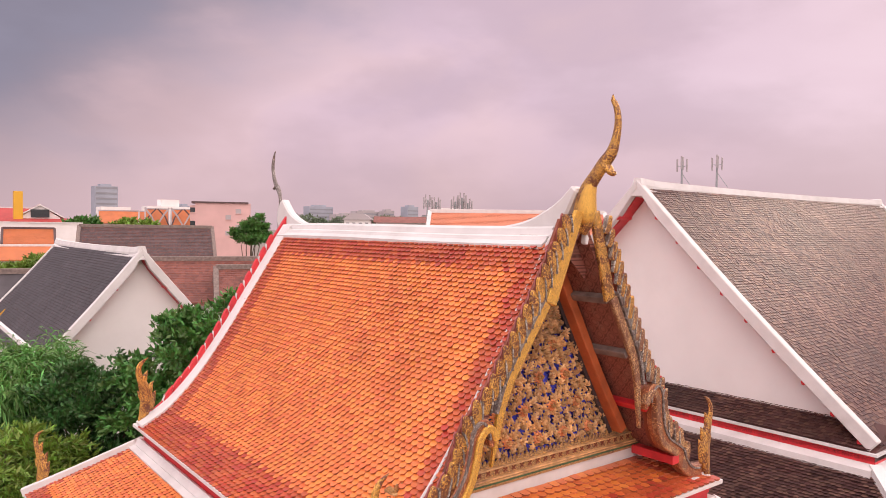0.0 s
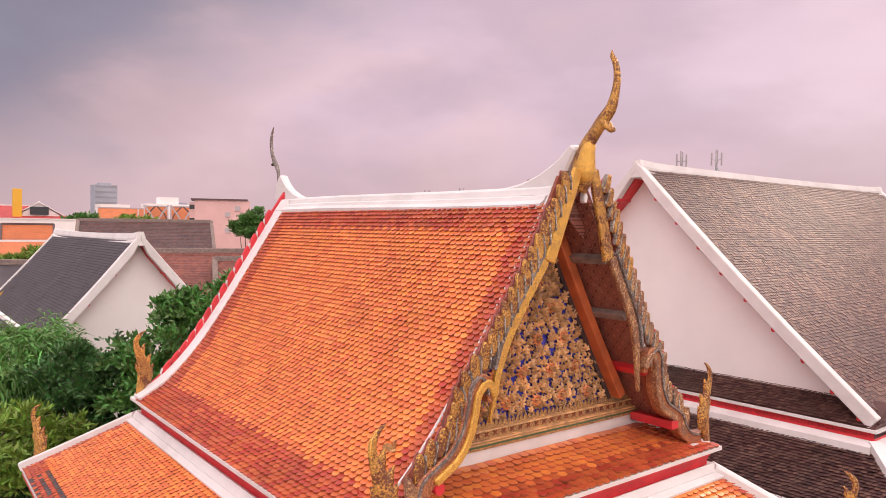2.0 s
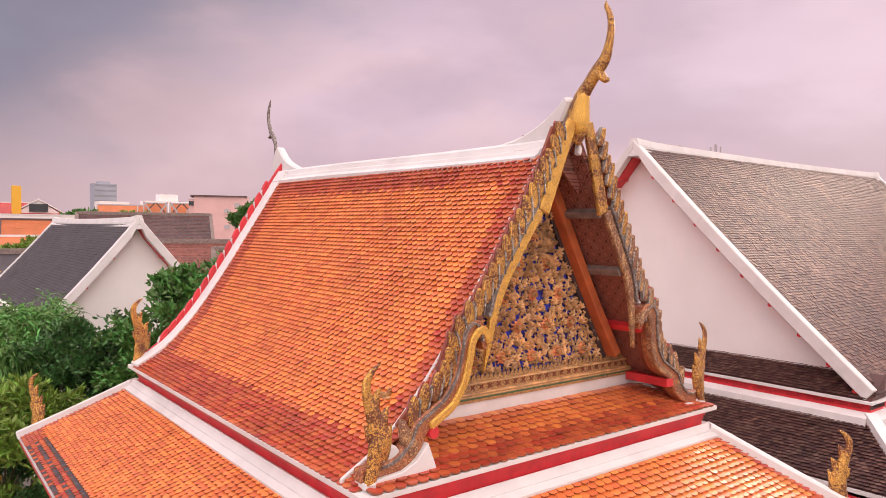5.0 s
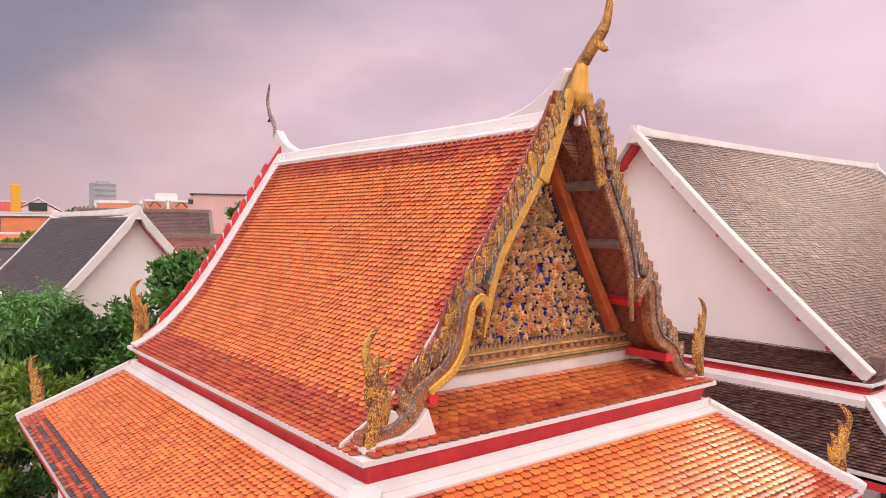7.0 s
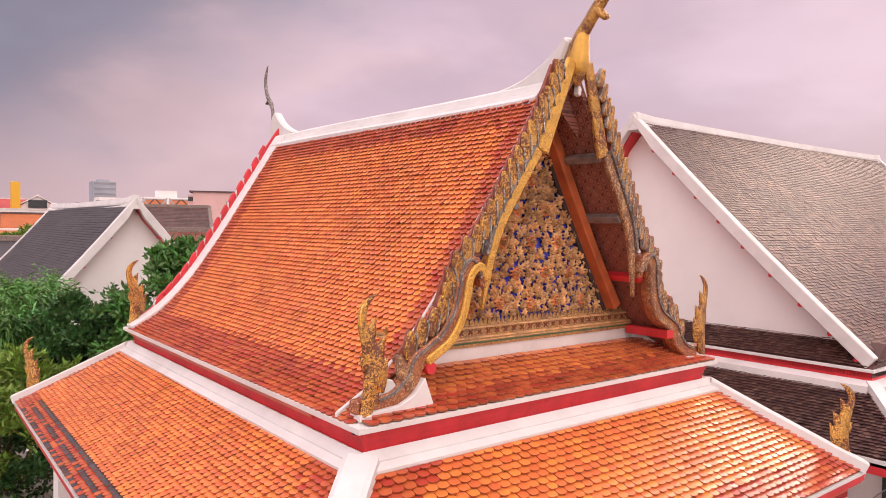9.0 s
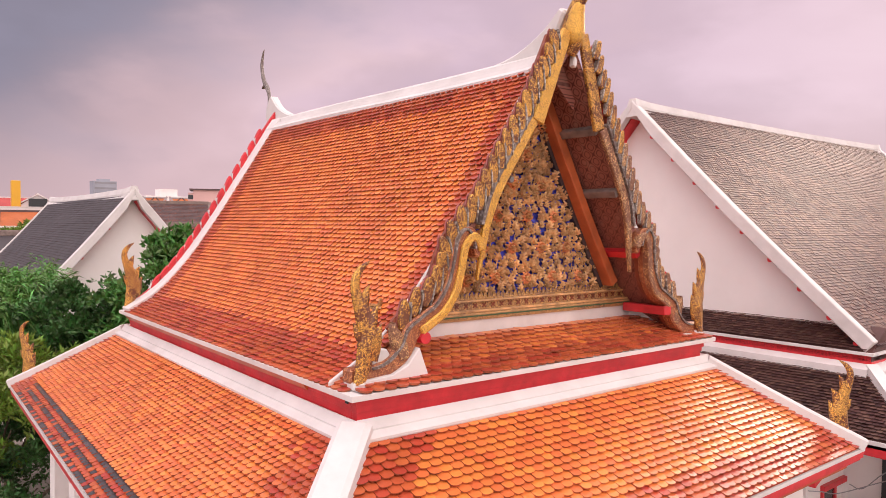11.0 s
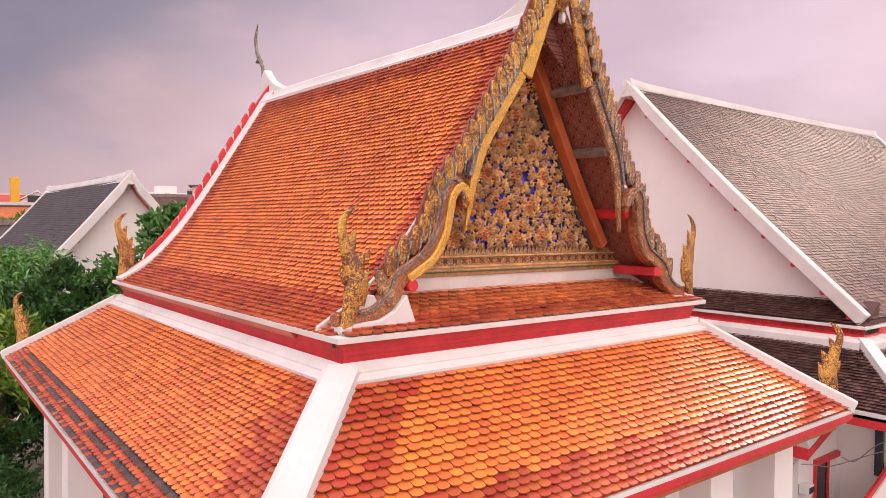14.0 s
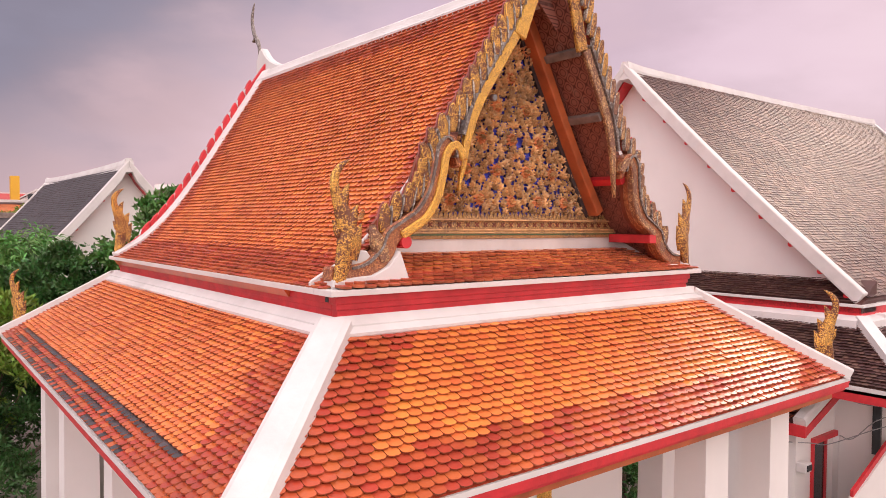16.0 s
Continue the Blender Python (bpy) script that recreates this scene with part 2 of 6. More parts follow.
def stencil(name, base, line, scale):
    """Lacquered boards with a darker stencilled lattice of pointed waves."""
    m = bpy.data.materials.new(name)
    m.use_nodes = True
    nt = m.node_tree
    b = nt.nodes["Principled BSDF"]
    N, Lk = nt.nodes.new, nt.links.new
    geo = N("ShaderNodeNewGeometry")
    sep = N("ShaderNodeSeparateXYZ")
    Lk(geo.outputs["Position"], sep.inputs[0])

    def mth(op, a, bb):
        n = N("ShaderNodeMath")
        n.operation = op
        for i, q in enumerate((a, bb)):
            if isinstance(q, (int, float)):
                n.inputs[i].default_value = q
            elif q is not None:
                Lk(q, n.inputs[i])
        return n.outputs[0]
    a = mth("SINE", mth("MULTIPLY", sep.outputs["Z"], scale), None)
    c = mth("SINE", mth("MULTIPLY", sep.outputs["Y"], scale * 0.9), None)
    k = mth("ABSOLUTE", mth("ADD", a, c), None)
    k = mth("MINIMUM", k, mth("ABSOLUTE", mth("SUBTRACT", k, 1.15), None))
    no = N("ShaderNodeTexNoise")
    no.inputs["Scale"].default_value, no.inputs["Detail"].default_value = 7.0, 6.0
    Lk(geo.outputs["Position"], no.inputs["Vector"])
    f = N("ShaderNodeMapRange")
    f.inputs["From Min"].default_value, f.inputs["From Max"].default_value = 0.10, 0.28
    f.inputs["To Min"].default_value, f.inputs["To Max"].default_value = 0.0, 1.0
    Lk(k, f.inputs["Value"])
    mx = N("ShaderNodeMix")
    mx.data_type = "RGBA"
    mx.inputs["A"].default_value, mx.inputs["B"].default_value = (*line, 1), (*base, 1)
    Lk(f.outputs[0], mx.inputs["Factor"])
    m2 = N("ShaderNodeMix")
    m2.data_type = "RGBA"
    m2.inputs["B"].default_value = (0.30, 0.19, 0.16, 1)
    g = N("ShaderNodeMapRange")
    g.inputs["From Min"].default_value, g.inputs["From Max"].default_value = 0.55, 0.75
    g.inputs["To Max"].default_value = 0.5
    Lk(no.outputs["Fac"], g.inputs["Value"])
    Lk(g.outputs[0], m2.inputs["Factor"])
    Lk(mx.outputs["Result"], m2.inputs["A"])
    Lk(m2.outputs["Result"], b.inputs["Base Color"])
    b.inputs["Roughness"].default_value = 0.55
    return m


ORANGE = material("orange_glaze", (0.765, 0.211, 0.051), 0.38, var=0.14, scale=1.6, stain=(0.42, 0.08, 0.03), stain_amount=0.30, bump=0.12, bump_scale=60, coat=0.24, island=0.09, hue=0.010, spec=0.36)
RED_T = material("red_brown_glaze", (0.49, 0.084, 0.031), 0.38, var=0.16, scale=2.0, stain=(0.25, 0.05, 0.03), stain_amount=0.4, bump=0.12, bump_scale=60, coat=0.22, island=0.13, hue=0.012, spec=0.36)
DARK_T = material("charcoal_glaze", (0.055, 0.045, 0.048), 0.4, var=0.2, scale=3, island=0.3, coat=0.2)
BROWN_T = material("brown_glaze", (0.112, 0.051, 0.044), 0.50, var=0.25, scale=1.2, stain=(0.05, 0.035, 0.035), stain_amount=0.6, bump=0.15, coat=0.0, island=0.5, hue=0.02, spec=0.345)
SLATE_T = material("slate_glaze", (0.055, 0.047, 0.052), 0.6, var=0.25, scale=1.2, stain=(0.03, 0.028, 0.03), stain_amount=0.5, island=0.25)
UMBER_T = material("umber_glaze", (0.09, 0.055, 0.055), 0.6, var=0.2, scale=0.8, island=0.2)
RUST_T = material("rust_tile", (0.20, 0.075, 0.060), 0.6, var=0.2, scale=0.8, island=0.2)
# rim colour darkened to stand in for the shadow line under each tile tail
RIM = material("shade_dark_tile_edge", (0.40, 0.11, 0.05), 0.7, var=0.3, scale=4, island=0.3)
WHITE = material("white_plaster", (0.69, 0.665, 0.655), 0.7, var=0.06, scale=2.2, stain=(0.44, 0.40, 0.38), stain_amount=0.42, bump=0.2, bump_scale=18)
WALLW = material("white_wall_paint", (0.82, 0.79, 0.775), 0.75, var=0.03, scale=0.8, stain=(0.62, 0.58, 0.55), stain_amount=0.25, bump=0.08, bump_scale=14)
# same painted shade between tile rows, for the brown and slate roofs
RIM_B = material("dark_brown_tile_edge", (0.085, 0.047, 0.041), 0.85, var=0.4, scale=4, island=0.3)
ROSE = material("weathered_rose_paint", (0.36, 0.12, 0.115), 0.65, var=0.25, scale=7)
RED = material("red_fascia_paint", (0.62, 0.033, 0.043), 0.42, var=0.14, scale=5, stain=(0.22, 0.015, 0.02), stain_amount=0.45, bump=0.15)
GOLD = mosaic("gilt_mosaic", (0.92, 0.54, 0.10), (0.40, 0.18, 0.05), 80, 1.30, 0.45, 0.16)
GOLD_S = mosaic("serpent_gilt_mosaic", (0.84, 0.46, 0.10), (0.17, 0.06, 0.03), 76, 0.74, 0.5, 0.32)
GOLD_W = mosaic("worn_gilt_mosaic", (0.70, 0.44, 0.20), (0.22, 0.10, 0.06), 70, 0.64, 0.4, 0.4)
BODY = mosaic("red_brown_mosaic", (0.58, 0.25, 0.10), (0.27, 0.088, 0.045), 70, 0.72, 0.2, 0.4)
SILVER = mosaic("mirror_chips", (0.50, 0.47, 0.43), (0.16, 0.12, 0.10), 34, 0.80, 0.3)
GREY_M = mosaic("weathered_mosaic", (0.34, 0.31, 0.29), (0.15, 0.115, 0.10), 46, 0.7, 0.2)
LACQ = material("brown_lacquer", (0.22, 0.055, 0.028), 0.5, var=0.3, scale=5, stain=(0.10, 0.04, 0.03), stain_amount=0.6)
RAFTER = material("ochre_red_timber", (0.50, 0.13, 0.045), 0.5, var=0.2, scale=4, stain=(0.2, 0.06, 0.04), stain_amount=0.5)
GREYW = material("weathered_grey_timber", (0.22, 0.17, 0.15), 0.8, var=0.3, scale=7)
SOFFIT = stencil("stencilled_soffit", (0.30, 0.118, 0.088), (0.10, 0.030, 0.024), 35.0)
BLUE = material("blue_glass_ground", (0.075, 0.085, 0.62), 0.3, var=0.4, scale=9, stain=(0.05, 0.035, 0.08), stain_amount=0.45, bump=0.5, bump_scale=60)
GILT = material("gilded_carving", (0.64, 0.39, 0.18), 0.45, metal=0.1, var=0.3, scale=9, stain=(0.22, 0.13, 0.09), stain_amount=0.75, island=0.25, bump=0.4)
GILT_R = material("red_gilt_carving", (0.70, 0.29, 0.13), 0.45, metal=0.15, var=0.3, scale=9, stain=(0.2, 0.07, 0.05), stain_amount=0.5, island=0.2)
FRIEZE = mosaic("frieze_mosaic", (0.60, 0.34, 0.12), (0.27, 0.15, 0.085), 66, 0.88, 0.2, 0.25)
GREENL = material("green_edge", (0.06, 0.13, 0.06), 0.5)
GLASS_D = material("dark_window_glass", (0.03, 0.035, 0.04), 0.12, var=0.2)
EARTH = material("ground_earth", (0.22, 0.19, 0.165), 0.9, var=0.2, scale=0.4, stain=(0.10, 0.12, 0.06), stain_amount=0.6)
STEEL = material("galvanised_steel", (0.33, 0.34, 0.35), 0.5, metal=0.5)
BARK = material("bark", (0.12, 0.09, 0.065), 0.9, var=0.35, scale=14, bump=0.6)


def leaf_material(name, base, hue=0.03):
    m = material(name, base, 0.5, var=0.3, scale=1.3, island=0.4, bump=0, hue=hue)
    b = m.node_tree.nodes["Principled BSDF"]
    b.inputs["Subsurface Weight"].default_value = 0.0
    return m


LEAF_D = leaf_material("dark_leaf", (0.045, 0.12, 0.026))
LEAF_M = leaf_material("mid_leaf", (0.075, 0.19, 0.034))
LEAF_Y = leaf_material("yellow_green_leaf", (0.17, 0.27, 0.035))
# greyed green with the distance haze painted into the leaf colour
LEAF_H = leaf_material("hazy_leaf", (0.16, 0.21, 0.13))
LEAF_B = leaf_material("bamboo_leaf", (0.11, 0.26, 0.05))


# ---------------------------------------------------------------- mesh helpers
def mesh_of(name, verts, faces, mats, idx=None, smooth=False):
    me = bpy.data.meshes.new(name)
    me.from_pydata([tuple(v) for v in verts], [], [tuple(f) for f in faces])
    for m in (mats if isinstance(mats, (list, tuple)) else [mats]):
        me.materials.append(m)
    if idx is not None:
        me.polygons.foreach_set("material_index", np.asarray(idx, dtype=np.int32))
    if smooth:
        me.polygons.foreach_set("use_smooth", np.ones(len(me.polygons), dtype=bool))
    me.update()
    return me


def part(name, bm, mat, parent, label="", smooth=False):
    """Links a bmesh (or a finished mesh) as one mesh object under a thing or a part."""
    if isinstance(bm, bmesh.types.BMesh):
        bmesh.ops.recalc_face_normals(bm, faces=bm.faces[:])
        me = bpy.data.meshes.new(name)
        bm.to_mesh(me)
        bm.free()
        me.materials.append(mat)
        if smooth:
            me.polygons.foreach_set("use_smooth", np.ones(len(me.polygons), dtype=bool))
    else:
        me = bm
    ob = new(name, me)
    if parent is not None:
        ob.parent = parent
    if label:
        ob["label"] = label
    return ob


def thing(name, at, label, category, group="", kind=""):
    ob = new(name)
    ob.location = at
    ob.empty_display_size = 0.2
    return tagged(ob, label, category, group, kind)


def box(x0, x1, y0, y1, z0, z1, bevel=0.0):
    bm = bmesh.new()
    bmesh.ops.create_cube(bm, size=1.0, matrix=Matrix.Translation(((x0 + x1) / 2, (y0 + y1) / 2, (z0 + z1) / 2)) @ Matrix.Diagonal((x1 - x0, y1 - y0, z1 - z0, 1)))
    if bevel:
        bmesh.ops.bevel(bm, geom=bm.edges[:], offset=bevel, segments=2, affect="EDGES", profile=0.6)
    return bm


def add_box(bm, x0, x1, y0, y1, z0, z1):
    bmesh.ops.create_cube(bm, size=1.0, matrix=Matrix.Translation(((x0 + x1) / 2, (y0 + y1) / 2, (z0 + z1) / 2)) @ Matrix.Diagonal((x1 - x0, y1 - y0, z1 - z0, 1)))


def prism(outline, axis, a0, a1, bevel=0.0):
    """A 2D outline drawn out along axis 'x' (outline in y, z) or 'y' (outline in x, z) or 'z'."""
    bm = bmesh.new()

    def at(p, a):
        return {"x": (a, p[0], p[1]), "y": (p[0], a, p[1]), "z": (p[0], p[1], a)}[axis]
    f = bm.faces.new([bm.verts.new(at(p, a0)) for p in outline])
    r = bmesh.ops.extrude_face_region(bm, geom=[f])
    d = Vector(at((0, 0), a1)) - Vector(at((0, 0), a0))
    bmesh.ops.translate(bm, verts=[v for v in r["geom"] if isinstance(v, bmesh.types.BMVert)], vec=d)
    if bevel:
        bmesh.ops.recalc_face_normals(bm, faces=bm.faces[:])
        ed = [e for e in bm.edges if len(e.link_faces) == 2 and e.calc_face_angle(0) > 0.9]
        bmesh.ops.bevel(bm, geom=ed, offset=bevel, segments=1, affect="EDGES")
    return bm


def smooth_line(pts, n=6):
    """Catmull-Rom through the points (tuples of any length)."""
    P = [np.array(p, float) for p in pts]
    P = [2 * P[0] - P[1]] + P + [2 * P[-1] - P[-2]]
    out = []
    for i in range(1, len(P) - 2):
        for k in range(n):
            t = k / n
            a, b, c, d = P[i - 1], P[i], P[i + 1], P[i + 2]
            out.append(0.5 * (2 * b + (c - a) * t + (2 * a - 5 * b + 4 * c - d) * t * t + (3 * b - a - 3 * c + d) * t ** 3))
    out.append(P[-2])
    return out


def ribbon_outline(line):
    """Outline of a band along a line of (p, q, width)."""
    L = [np.array(p) for p in line]
    left, right = [], []
    for i, p in enumerate(L):
        t = L[min(i + 1, len(L) - 1)][:2] - L[max(i - 1, 0)][:2]
        t = t / (np.linalg.norm(t) + 1e-9)
        nrm = np.array((-t[1], t[0]))
        left.append(tuple(p[:2] + nrm * p[2] / 2))
        right.append(tuple(p[:2] - nrm * p[2] / 2))
    return left + right[::-1]


def sweep(path, section, closed=True, up=(0, 0, 1)):
    """A section (list of (side, up)) carried along a path of 3D points; ends capped."""
    bm = bmesh.new()
    P = [Vector(p) for p in path]
    up = Vector(up)
    rings = []
    for i, p in enumerate(P):
        t = (P[min(i + 1, len(P) - 1)] - P[max(i - 1, 0)]).normalized()
        s = t.cross(up).normalized()
        u = s.cross(t).normalized()
        rings.append([bm.verts.new(p + s * a + u * b) for a, b in section])
    n = len(section)
    for r0, r1 in zip(rings, rings[1:]):
        for k in range(n if closed else n - 1):
            bm.faces.new((r0[k], r0[(k + 1) % n], r1[(k + 1) % n], r1[k]))
    if closed:
        bm.faces.new(rings[0])
        bm.faces.new(rings[-1][::-1])
    return bm


def tube(line, seg=8, flat=(1.0, 1.0), ref=(0, 0, 1)):
    """A round or flattened limb along a line of (x, y, z, radius)."""
    bm = bmesh.new()
    L = [np.array(p, float) for p in line]
    rings = []
    ref = Vector(ref)
    for i, p in enumerate(L):
        t = Vector(L[min(i + 1, len(L) - 1)][:3] - L[max(i - 1, 0)][:3]).normalized()
        s = t.cross(ref)
        s = s.normalized() if s.length > 1e-4 else Vector((1, 0, 0))
        u = s.cross(t).normalized()
        rings.append([bm.verts.new(Vector(p[:3]) + (s * math.cos(a) * flat[0] + u * math.sin(a) * flat[1]) * p[3]) for a in [2 * math.pi * k / seg for k in range(seg)]])
    for r0, r1 in zip(rings, rings[1:]):
        for k in range(seg):
            bm.faces.new((r0[k], r0[(k + 1) % seg], r1[(k + 1) % seg], r1[k]))
    bm.faces.new(rings[0])
    bm.faces.new(rings[-1][::-1])
    return bm


# ---------------------------------------------------------------- roof tiles
def tile_shape(w, l, lift, thick, tail=0.66):
    """One round-tailed tile: u across, v down the slope, n off the roof. Returns verts (u, v, n), faces."""
    o = [(-0.5, -0.35)] + [(u, tail + (1 - tail) * f) for u, f in ((-0.5, 0.0), (-0.47, 0.47), (-0.37, 0.79), (-0.17, 0.97), (0.17, 0.97), (0.37, 0.79), (0.47, 0.47), (0.5, 0.0))] + [(0.5, -0.35)]
    top = [(u * w, v * l, 0.002 + lift * (v + 0.35) / 1.35) for u, v in o]
    low = [(u, v, n - thick) for u, v, n in top]
    n = len(o)
    faces = [tuple(range(n))[::-1]]
    for k in range(n - 1):
        faces.append((k, k + 1, n + k + 1, n + k))
    return np.array(top + low), faces


def lay_tiles(name, parent, frames, mats, w, l, lift=0.046, thick=0.013, single=None, jitter=0.004, rim=None, fill=0.955, sway=0.014, slip=0.0, roll=0.022, tail=0.66):
    """frames: list of (p, u, v, zone). Those chosen by single(p) become objects of their own, the rest one joined mesh."""
    shape, faces = tile_shape(w * fill, l * 1.04, lift, thick, tail)
    solo = {}
    V, F, I = [], [], []
    rng = np.random.RandomState(7)
    count = 0
    for p, u, v, zone in frames:
        p, u, v = np.array(p, float), np.array(u, float), np.array(v, float)
        ang = rng.normal(0, 0.014)
        u2 = u * math.cos(ang) + v * math.sin(ang)
        v2 = v * math.cos(ang) - u * math.sin(ang)
        nrm = np.cross(u2, v2)
        if nrm[2] < 0:
            nrm = -nrm
        tip = v2 + nrm * rng.normal(0, sway)
        u2 = u2 + nrm * rng.normal(0, roll)
        p = p + nrm * abs(rng.normal(0, jitter))
        if slip:
            p = p + v2 * rng.normal(0, slip * l)
        if single is not None and count < 300 and single(p):
            if zone not in solo:
                solo[zone] = mesh_of("roof_tile", shape, faces, [mats[zone], rim or RIM], [0] + [1] * (len(faces) - 1))
            ob = new("roof_tile", solo[zone])
            ob.matrix_local = Matrix(((u2[0], tip[0], nrm[0], p[0]), (u2[1], tip[1], nrm[1], p[1]), (u2[2], tip[2], nrm[2], p[2]), (0, 0, 0, 1)))
            ob.parent = parent
            count += 1
            continue
        base = len(V) * len(shape)
        V.append(p + shape[:, :1] * u2 + shape[:, 1:2] * tip + shape[:, 2:] * nrm)
        F.extend([tuple(base + k for k in f) for f in faces])
        I.extend([zone] + [len(mats)] * (len(faces) - 1))
    if V:
        ob = part(name, mesh_of(name, np.concatenate(V), F, list(mats) + [rim or RIM], I), None, parent)
        tagged(ob, kind="stuff")
    return parent


def flat_slope(top0, top1, low0, low1, w, l, zone, seed=1, start=0.0):
    """Tile frames on a flat slope between a top edge and a bottom edge (both left to right when seen from outside)."""
    top0, top1, low0, low1 = [np.array(p, float) for p in (top0, top1, low0, low1)]
    u = (top1 - top0) / np.linalg.norm(top1 - top0)
    mids = [(p - top0) - u * np.dot(p - top0, u) for p in (low0, low1)]
    S0, S1 = [np.linalg.norm(m) for m in mids]
    A0, A1 = np.dot(low0 - top0, u), np.dot(low1 - top0, u)
    out = []
    rows = int(max(S0, S1) / l)
    for r in range(rows + 1):
        S = (S0 + S1) / 2
        s = S - (r + 1) * l
        if s < start - l:
            break
        f = max(0, min(1, (s + 0.5 * l) / S))
        a0 = np.dot(low0 - top0, u) * f
        a1 = np.dot(low1 - top0, u) * f + np.dot(top1 - top0, u) * (1 - f)
        k0, k1 = int(math.floor(a0 / w)) - 1, int(math.ceil(a1 / w)) + 1
        for k in range(k0, k1 + 1):
            c = (k + 0.5 * (r % 2)) * w
            if c < a0 + 0.25 * w or c > a1 - 0.25 * w:
                continue
            q = (c - A0) / (A1 - A0)
            mid = mids[0] * (1 - q) + mids[1] * q
            Sc = np.linalg.norm(mid)
            sc = Sc - (r + 1) * l
            out.append((top0 + u * c + mid / Sc * sc, u, mid / Sc, zone(c - a0, a1 - c, sc, Sc - sc, r, k)))
    return out


# ---------------------------------------------------------------- setting
def ground():
    bm = bmesh.new()
    bmesh.ops.create_grid(bm, x_segments=4, y_segments=4, size=2500)
    g = part("ground", bm, EARTH, None)
    tagged(g, "dusty grey-brown ground around the temple halls", "ground", kind="structure")


ground()

# ---------------------------------------------------------------- the orange hall
W, L, XC = 5.8, 7.8, 2.90
PROFILE = [(0.0, 10.08), (0.27, 9.68), (0.91, 8.68), (1.48, 7.80), (2.02, 7.06), (2.54, 6.53), (3.03, 6.225)]
PROFILE = smooth_line(PROFILE, 6)
TW, TL = 0.117, 0.070          # tile width and exposed length


def prof_z(h):
    for a, b in zip(PROFILE, PROFILE[1:]):
        if a[0] <= h <= b[0]:
            return a[1] + (b[1] - a[1]) * (h - a[0]) / (b[0] - a[0])
    return PROFILE[-1][1]


hall = thing("temple_hall", (XC, L / 2, 0), "Thai temple hall with two-tiered orange glazed roof and gilded gable", "temple")
hall_inv = Matrix.Translation((-XC, -L / 2, 0))


def hp(name, bm, mat, parent=None, label="", smooth=False):
    ob = part(name, bm, mat, parent or hall, label, smooth)
    if parent is None:
        ob.matrix_parent_inverse = hall_inv
    return ob


def main_zone(a, b, s, e, r, k):
    saw = 0.07 * ((r + k) % 2)
    if s < 0.50 + saw or e < 0.62 + saw or a < 0.62 + saw or b < 0.30 + saw * 1.5:
        return 1
    return 0


def profile_frames(side, y0, y1, w, l, zone):
    """Tile frames on the curved slope; side -1 faces -x, +1 faces +x."""
    d = [0.0]
    for a, b in zip(PROFILE, PROFILE[1:]):
        d.append(d[-1] + float(np.hypot(*(b - a))))
    S = d[-1]
    out = []
    for r in range(int((S - 0.46) / l)):
        s = S - (r + 1) * l
        i = max(j for j in range(len(d)) if d[j] <= s)
        i = min(i, len(PROFILE) - 2)
        a, b = PROFILE[i], PROFILE[i + 1]
        f = (s - d[i]) / (d[i + 1] - d[i])
        h, z = a + (b - a) * f
        t = (b - a) / np.linalg.norm(b - a)
        front = y0 - (0.10 if h > 2.62 else 0.0)
        v = np.array((side * t[0], 0, t[1]))
        u = np.array((0, 1.0, 0))
        for k in range(int((y1 - front) / w) + 1):
            y = front + (k + 0.25 + 0.5 * (r % 2)) * w
            if y > y1 - 0.1 * w:
                continue
            out.append(((XC + side * h, y, z), u, v, zone(y1 - y, y - front, s - 0.28, S - s, r, k)))
    return out


